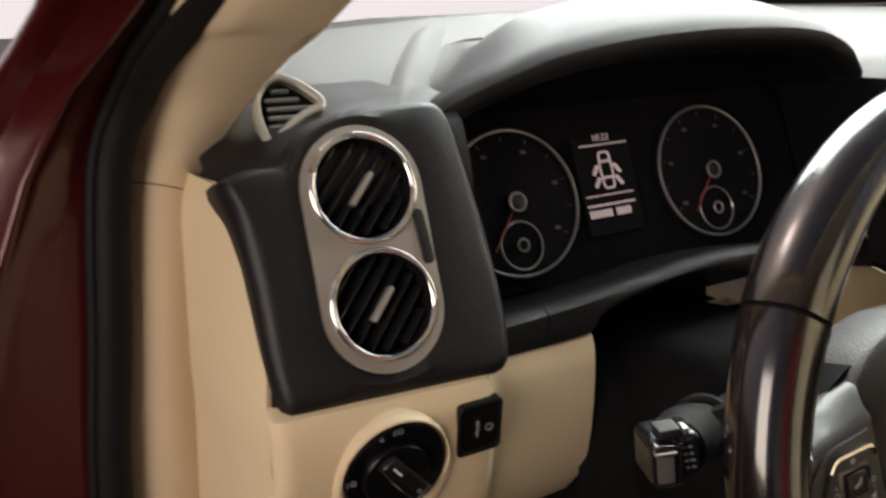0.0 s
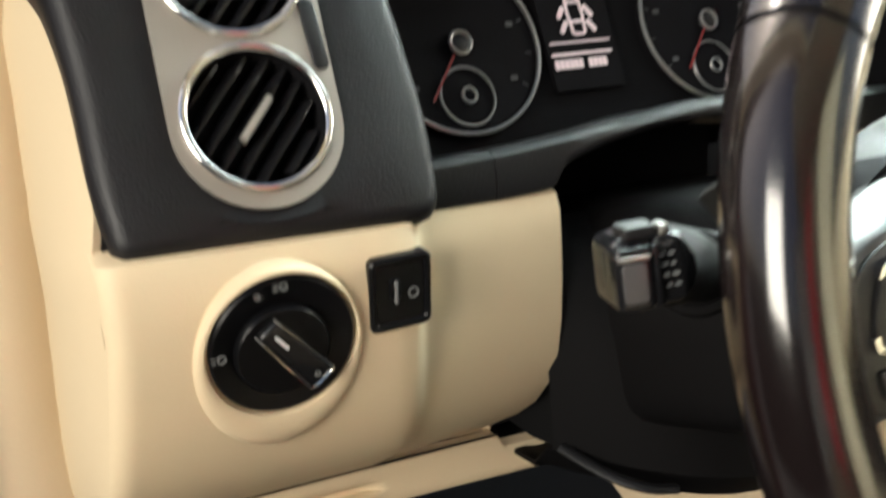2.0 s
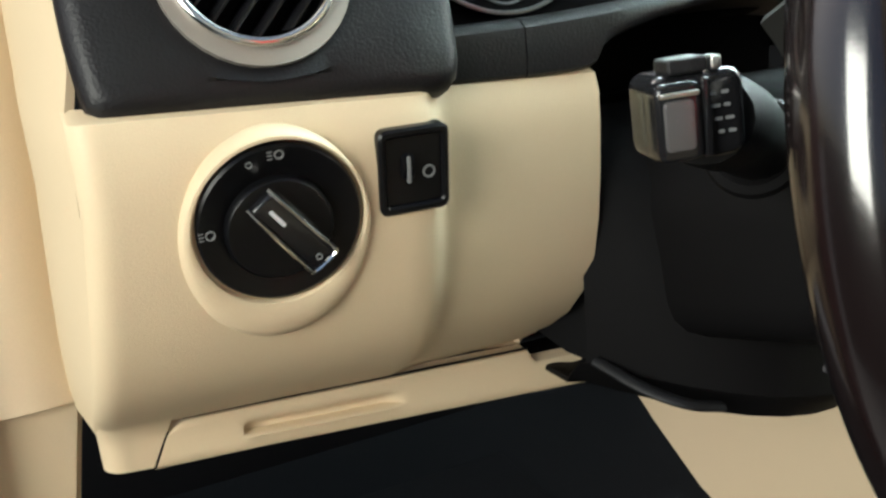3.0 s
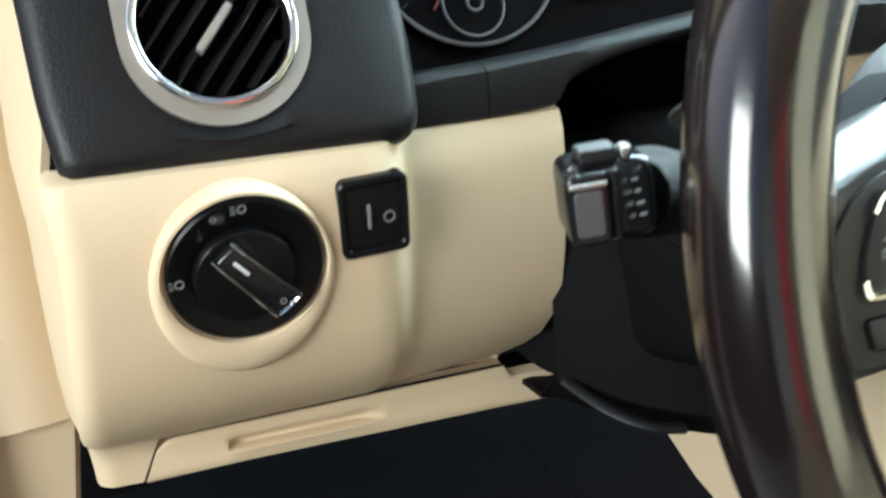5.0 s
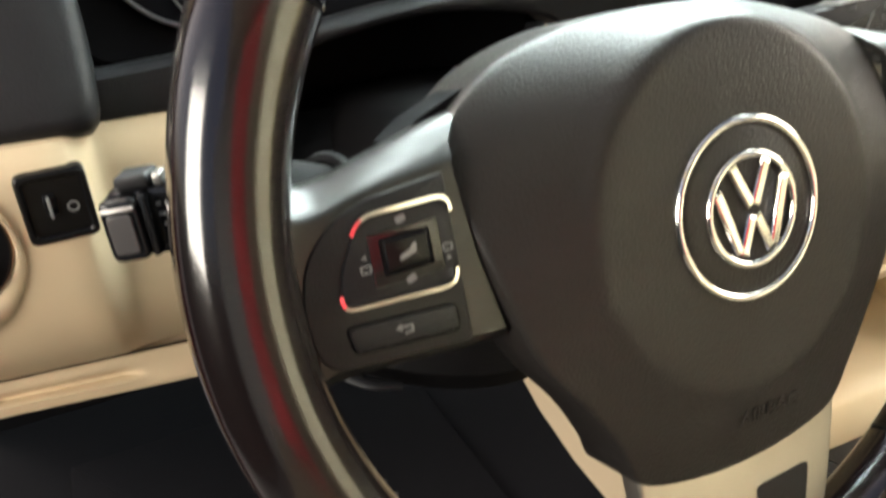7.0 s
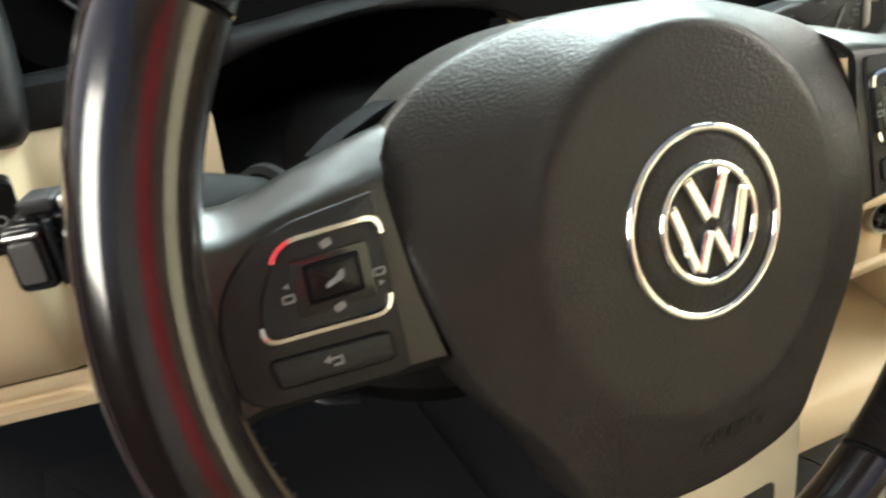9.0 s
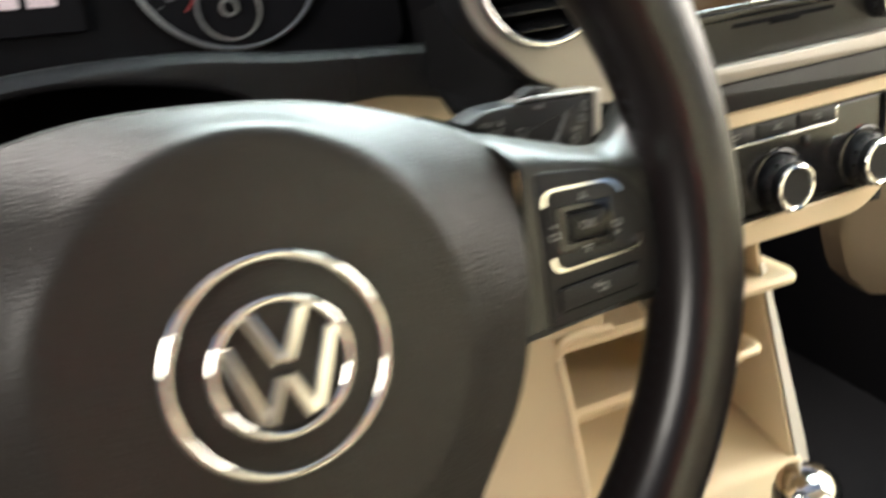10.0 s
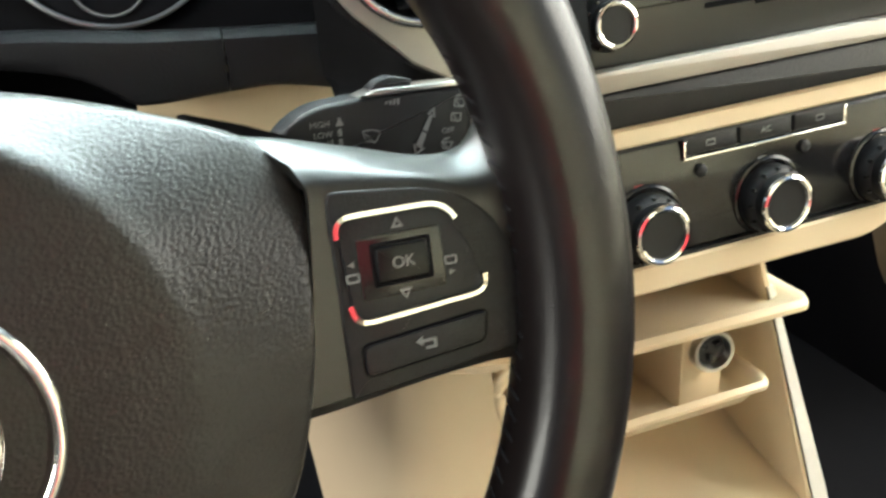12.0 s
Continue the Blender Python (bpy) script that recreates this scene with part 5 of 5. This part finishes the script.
part("silver_strip", prism(rect(0.215, 0.0092, 0.001, -0.007, 0.0718), 0.02, MS, 0.0009, 3, top=0.0085), SILVER, stack, "satin silver strip")

radio = thing("radio", (0.372, 0.14, 1.02), "black car radio with glossy screen and knobs", "radio")
part("front", prism(rect(0.205, 0.092, 0.003, -0.004, 0.1225), 0.03, MS, 0.001, 2, top=0.001), SPOKE, radio)
# The screen's brown is the tan interior's reflection put into its colour.
part("screen", prism(rect(0.150, 0.058, 0.003, 0.001, 0.1365), 0.006, MS, 0.0008, 2, top=0.0030), SCREEN, radio, "glossy screen with the reflected tan put in as brown")
part("screen_edge", band(rect(0.156, 0.064, 0.003, 0.001, 0.1365), rect(0.1505, 0.0585, 0.003, 0.001, 0.1365), MS, -0.002, 0.0034, bevel=0.0006), GLOSSBLK, radio)
part("lower_bezel", prism(rect(0.152, 0.0050, 0.001, 0.001, 0.1015), 0.003, MS, 0.0006, 2, top=0.0022), GLOSSBLK, radio)
# Chrome strip stands in for the light streak reflected along the screen.
part("screen_streak", prism(rect(0.098, 0.0013, 0.0005, 0.027, 0.1068), 0.003, MS, 0.0004, 2, top=0.0036), CHROME, radio, "chrome strip for the light streak along the screen's lower edge")
part("disc_slot", prism(rect(0.075, 0.0024, 0.001, 0.004, 0.0955), 0.0006, MS, top=0.0014), DARK, radio)
part("slot_catch", prism(rect(0.022, 0.0036, 0.001, 0.004, 0.0945), 0.001, MS, 0.0003, 2, top=0.0020), DARK, radio)
for u in (-0.0840, 0.0785):
    knob(at2(MS, u, 0.0955, 0.001), 0.0088, 0.011, "small radio knob", radio)
for k in range(4):
    part("radio_button", prism(rect(0.013, 0.010, 0.001, -0.0905, 0.112 + 0.013 * k), 0.003, MS, 0.0006, 2, top=0.0028), GLOSSBLK, radio)

# Block added inside the hollow stack to keep windscreen light off the shelf.
part("stack_light_block", box(0.272, 0.462, 0.156, 0.30, 0.902, 1.10), COLUMN, dash)
part("stack_underside", box(0.262, 0.462, 0.150, 0.42, 0.894, 0.9015), CREAM, dash)

# ---- centre console ----
con = thing("centre_console", (0.36, 0.25, 0.40), "cream centre console with open shelves", "console")
# rear wall and side walls of the open bay
rows = [[(x, y, z) for x in (0.20, 0.3, 0.36, 0.42, 0.457 + 0.33 * (0.8225 - z))] for y, z in ((0.385, 0.90), (0.386, 0.84), (0.387, 0.79), (0.376, 0.75), (0.352, 0.715), (0.318, 0.690), (0.280, 0.671), (0.240, 0.656), (0.212, 0.650), (0.200, 0.646), (0.194, 0.640), (0.193, 0.60))]
part("bay_back", sheet(rows, 0.004), CREAM, con, smooth=70)
# outer side wall leaning out towards the bottom, with a rounded front edge
rows = []
for z in (0.90, 0.86, 0.842, 0.82, 0.78, 0.72, 0.66, 0.60, 0.52, 0.42):
    xi = 0.448 + 0.33 * (0.8225 - z)
    w = lerp(0.007, 0.020, min(1.0, max(0.0, (0.842 - z) / 0.2)))
    rows.append([(xi + 0.002, 0.42, z), (xi + 0.001, 0.23, z), (xi, 0.204, z), (xi + 0.002, 0.200, z), (xi + w - 0.002, 0.200, z), (xi + w, 0.204, z), (xi + w + 0.002, 0.24, z), (xi + w + 0.004, 0.42, z)])
bm = bmesh.new()
skin(bm, rows)
part("side_wall", bm, CREAM, con)
# Satin trim painted near white for the strong light that falls on it.
part("edge_trim", sheet([[(0.448 + 0.33 * (0.8225 - z) + lerp(0.007, 0.020, min(1.0, max(0.0, (0.842 - z) / 0.2))) * f + 0.0008, 0.1985 + d, z) for f, d in ((0.30, 0.002), (0.30, 0.0), (0.95, 0.0), (1.0, 0.0012), (1.02, 0.006))] for z in (0.84, 0.80, 0.76, 0.72, 0.66, 0.60)], 0.0012), TRIMWHITE, con, "satin trim strip on the side wall's edge, whitened for the strong light")
part("wall_groove", tube([(0.448 + 0.33 * (0.8225 - z) + lerp(0.007, 0.020, min(1.0, max(0.0, (0.842 - z) / 0.2))) * 0.32, 0.1996, z) for z in (0.84, 0.78, 0.72, 0.66, 0.60)], 0.0004, 6), DARK, con)
# inner side panel facing the driver's footwell
def bay_x(z):
    """Where the open bay begins beside the footwell panel."""
    return 0.27 if z > 0.855 else 0.238 + 0.20 * (0.846 - z)

rows = []
for x, y, f in ((0.189, 0.54, 0), (0.189, 0.48, 0), (0.189, 0.41, 0), (0.189, 0.34, 0), (0.189, 0.27, 0), (0.190, 0.22, 0), (0.192, 0.200, 0), (0.197, 0.183, 0.07), (0.206, 0.172, 0.2), (0.222, 0.166, 0.43), (0.243, 0.161, 0.73), (0.262, 0.157, 1)):
    zb = curve_at([(0.17, 0.54), (0.27, 0.545), (0.34, 0.552), (0.41, 0.572), (0.48, 0.61), (0.54, 0.65)], y)
    rows.append([((lerp(0.192, bay_x(z), f) if f else x) + 0.02 * max(0, (z - 0.75)) / 0.1 * (1 if y > 0.2 else 0.3 * (1 - f)), y, z) for z in (0.90, 0.8555, 0.8545, 0.82, 0.78, 0.74, 0.70, 0.67, zb)])
part("footwell_panel", sheet(rows, 0.006), CREAM, con, "cream footwell side panel", smooth=70)
part("bay_rim", tube(smooth_path([(0.275, 0.152, 0.8535), (0.252, 0.152, 0.8545), (0.241, 0.153, 0.850), (0.239, 0.1535, 0.838), (0.2455, 0.153, 0.81), (0.2535, 0.152, 0.77), (0.2655, 0.152, 0.71), (0.2795, 0.152, 0.64)], 6), 0.0036, 10), CREAM, con)
part("bay_inner_wall", sheet([[(bay_x(z) + 0.0015 + 0.03 * (y - 0.155), y, z) for y in (0.157, 0.2, 0.28, 0.39)] for z in (0.853, 0.82, 0.78, 0.72, 0.66, 0.60)], 0.003), CREAM, con)
def shelf(x0, x1, y0, y1, z0, z1, t, name, label, dip=0.0):
    rows = []
    for i in range(41):
        a = 1 - (1 - i / 40) ** 1.6
        x = lerp(x0, x1, a)
        z = lerp(z0, z1, a)
        end = 0.007 * max(0.0, (a - 0.95) / 0.05) ** 3
        d = min(1.0, max(0.0, (0.985 - a) / 0.06))
        d = dip * d * d * (3 - 2 * d)
        rows.append([(x, y1, z + t * 0.2 - d), (x, y0 + 0.02 + end, z + t * 0.45 - d), (x, y0 + 0.009 + end, z + t * 0.5 - 0.6 * d), (x, y0 + 0.004 + end, z + t * 0.5), (x, y0 + end, z + t * 0.2), (x, y0 + end, z - t * 0.2), (x, y0 + 0.004 + end, z - t * 0.5), (x, y0 + 0.012 + end, z - t * 0.4 - d), (x, y1, z - t * 0.3 - d)])
    bm = bmesh.new()
    skin(bm, rows)
    return part(name, bm, CREAM, con, label)
shelf(0.246, 0.463, 0.176, 0.39, 0.829, 0.834, 0.0085, "upper_shelf", "cream upper shelf", 0.007)
shelf(0.256, 0.452, 0.190, 0.39, 0.763, 0.7705, 0.007, "lower_shelf", "cream lower shelf with a raised lip", 0.013)
part("socket_panel", sheet([[(x, y, z) for x, y in ((0.387, 0.38), (0.388, 0.235), (0.389, 0.2125), (0.391, 0.2075), (0.395, 0.206), (0.41, 0.2065), (0.422, 0.208), (0.4255, 0.212), (0.427, 0.235), (0.428, 0.38))] for z in (0.757, 0.78, 0.80, 0.8215)], -0.004), CREAM, con)
MSO = plane_frame((0.4085, 0.200, 0.8015), (-0.1, -1, 0.1))
sok = thing("power_socket", (0.4085, 0.205, 0.785), "chrome-ringed round power socket in the console", "power socket")
part("ring", lathe([(0.0148, -0.03), (0.0148, 0.0), (0.0138, 0.0022), (0.0118, 0.0020), (0.0110, -0.001), (0.0108, -0.02), (0.001, -0.02)], MSO, 40, cap=False), BRUSHED, sok)
part("socket_lid", lathe([(0.0108, -0.006), (0.0105, -0.004), (0.004, -0.0045)], MSO, 32), GLOSSBLK, sok)
for a in (30, 150, 270):
    part("lid_lug", prism(rect(0.005, 0.003, 0.0008, 0.0062, 0), 0.002, MSO @ pose(0, 0, -0.002, 0, 0, a), 0.0005, 2), HARD, sok)
# console floor with the gear lever
# The unseen deck is black to keep bounced light out of the bay.
part("console_deck", box(0.24, 0.52, -0.25, 0.42, 0.54, 0.60, bevel=0.01), HARD, con, "console deck coloured black to keep bounced light off the bay")
gl = thing("gear_lever", (0.444, 0.128, 0.60), "glossy black gear lever with chrome collar on a slatted silver plate", "gear lever")
GM = axes((0.444, 0.128, 0.0), (1, 0, 0), (0, 1, 0), (0, 0, 1))
part("gate_plate", prism(rect(0.115, 0.17, 0.015), 0.008, axes((0.452, 0.112, 0.609), (1, 0, 0), (0, 1, 0), (0, 0, 1)), 0.003), GLOSSBLK, gl)
for k in range(7):
    part("gate_strip", prism(rect(0.098, 0.008, 0.001, 0.0, -0.066 + 0.022 * k), 0.002, axes((0.452, 0.112, 0.6105), (1, 0, 0), (0, 1, 0), (0, 0, 1)), 0.0006, 2), ALU, gl, "satin silver strip")
part("boot", lathe([(0.034, 0.610), (0.028, 0.618), (0.018, 0.626), (0.014, 0.632)], GM, 28), LEATHER, gl)
part("collar", lathe([(0.0150, 0.628), (0.0175, 0.632), (0.0175, 0.641), (0.0150, 0.646)], GM, 32), CHROME, gl, "chrome collar")
part("knob", lathe([(0.014, 0.644), (0.020, 0.654), (0.0245, 0.668), (0.0250, 0.680), (0.0215, 0.691), (0.012, 0.698), (0.002, 0.700)], GM, 36), GLOSSBLK, gl, "glossy black knob")
part("knob_cap", lathe([(0.0235, 0.6885), (0.0205, 0.6950), (0.0125, 0.7005), (0.002, 0.7025)], GM, 32), CHROME, gl, "chrome cap")

# passenger side: glovebox, its beige browned for shade, and dark footwell
gb = thing("glovebox", (0.90, 0.42, 0.62), "beige glovebox on the passenger side, darkened to brown for shade", "glovebox")
rows = []
for x in (0.800, 0.803, 0.81, 0.822, 0.834, 0.873, 0.93, 1.0):
    low = curve_at([(0.800, 0.75), (0.803, 0.727), (0.81, 0.709), (0.822, 0.68), (0.834, 0.659), (0.873, 0.628), (0.93, 0.615), (1.0, 0.61)], x)
    rows.append([(x, 0.40 + 0.02 * f * f, lerp(0.95, low, f)) for f in (0, 0.25, 0.5, 0.75, 0.9, 0.97, 1.0)] + [(x, 0.45, low + 0.002)])
part("lid", sheet(rows, 0.006), BROWN, gb)
part("lower_edge", tube([row[6] for row in rows], 0.003, 8), BROWN, gb, "rounded lower edge")
part("stack_side", sheet([[(0.472, y, z) for z in (1.03, 0.95, 0.905)] for y in (0.135, 0.2, 0.3, 0.5)], 0.006), HARD, dash)

# footwell: mat, sill, pedals
part_floor = thing("footwell_mat", (-0.08, 0.45, 0.40), "black carpet floor mat in the footwell", "floor mat")
part("mat", box(-0.30, 0.17, 0.0, 0.80, 0.402, 0.415, bevel=0.004), CARPET, part_floor)
kick = thing("kick_panel", (-0.37, 0.35, 0.40), "cream kick panel below the dashboard's end", "kick panel")
rows = []
for z in (0.8714, 0.868, 0.84, 0.78, 0.68, 0.55, 0.42):
    q = 0.02 * (0.87 - z) / 0.1
    rows.append([(-0.372 - q, 0.30, z), (-0.3715 - q, 0.272, z), (-0.368 - q, 0.2675, z), (-0.335 - q, 0.2665, z), (-0.3215 - q, 0.268, z), (-0.319 - q, 0.273, z), (-0.320 - q, 0.31, z), (-0.324 - q, 0.42, z)])
part("panel", sheet(rows, 0.004), CREAM, kick)
part("top_edge", tube([(-0.3705, 0.2676, 0.8714), (-0.345, 0.2656, 0.8716), (-0.322, 0.2670, 0.8714)], 0.0011, 8), CREAM, kick, "rounded upper edge")
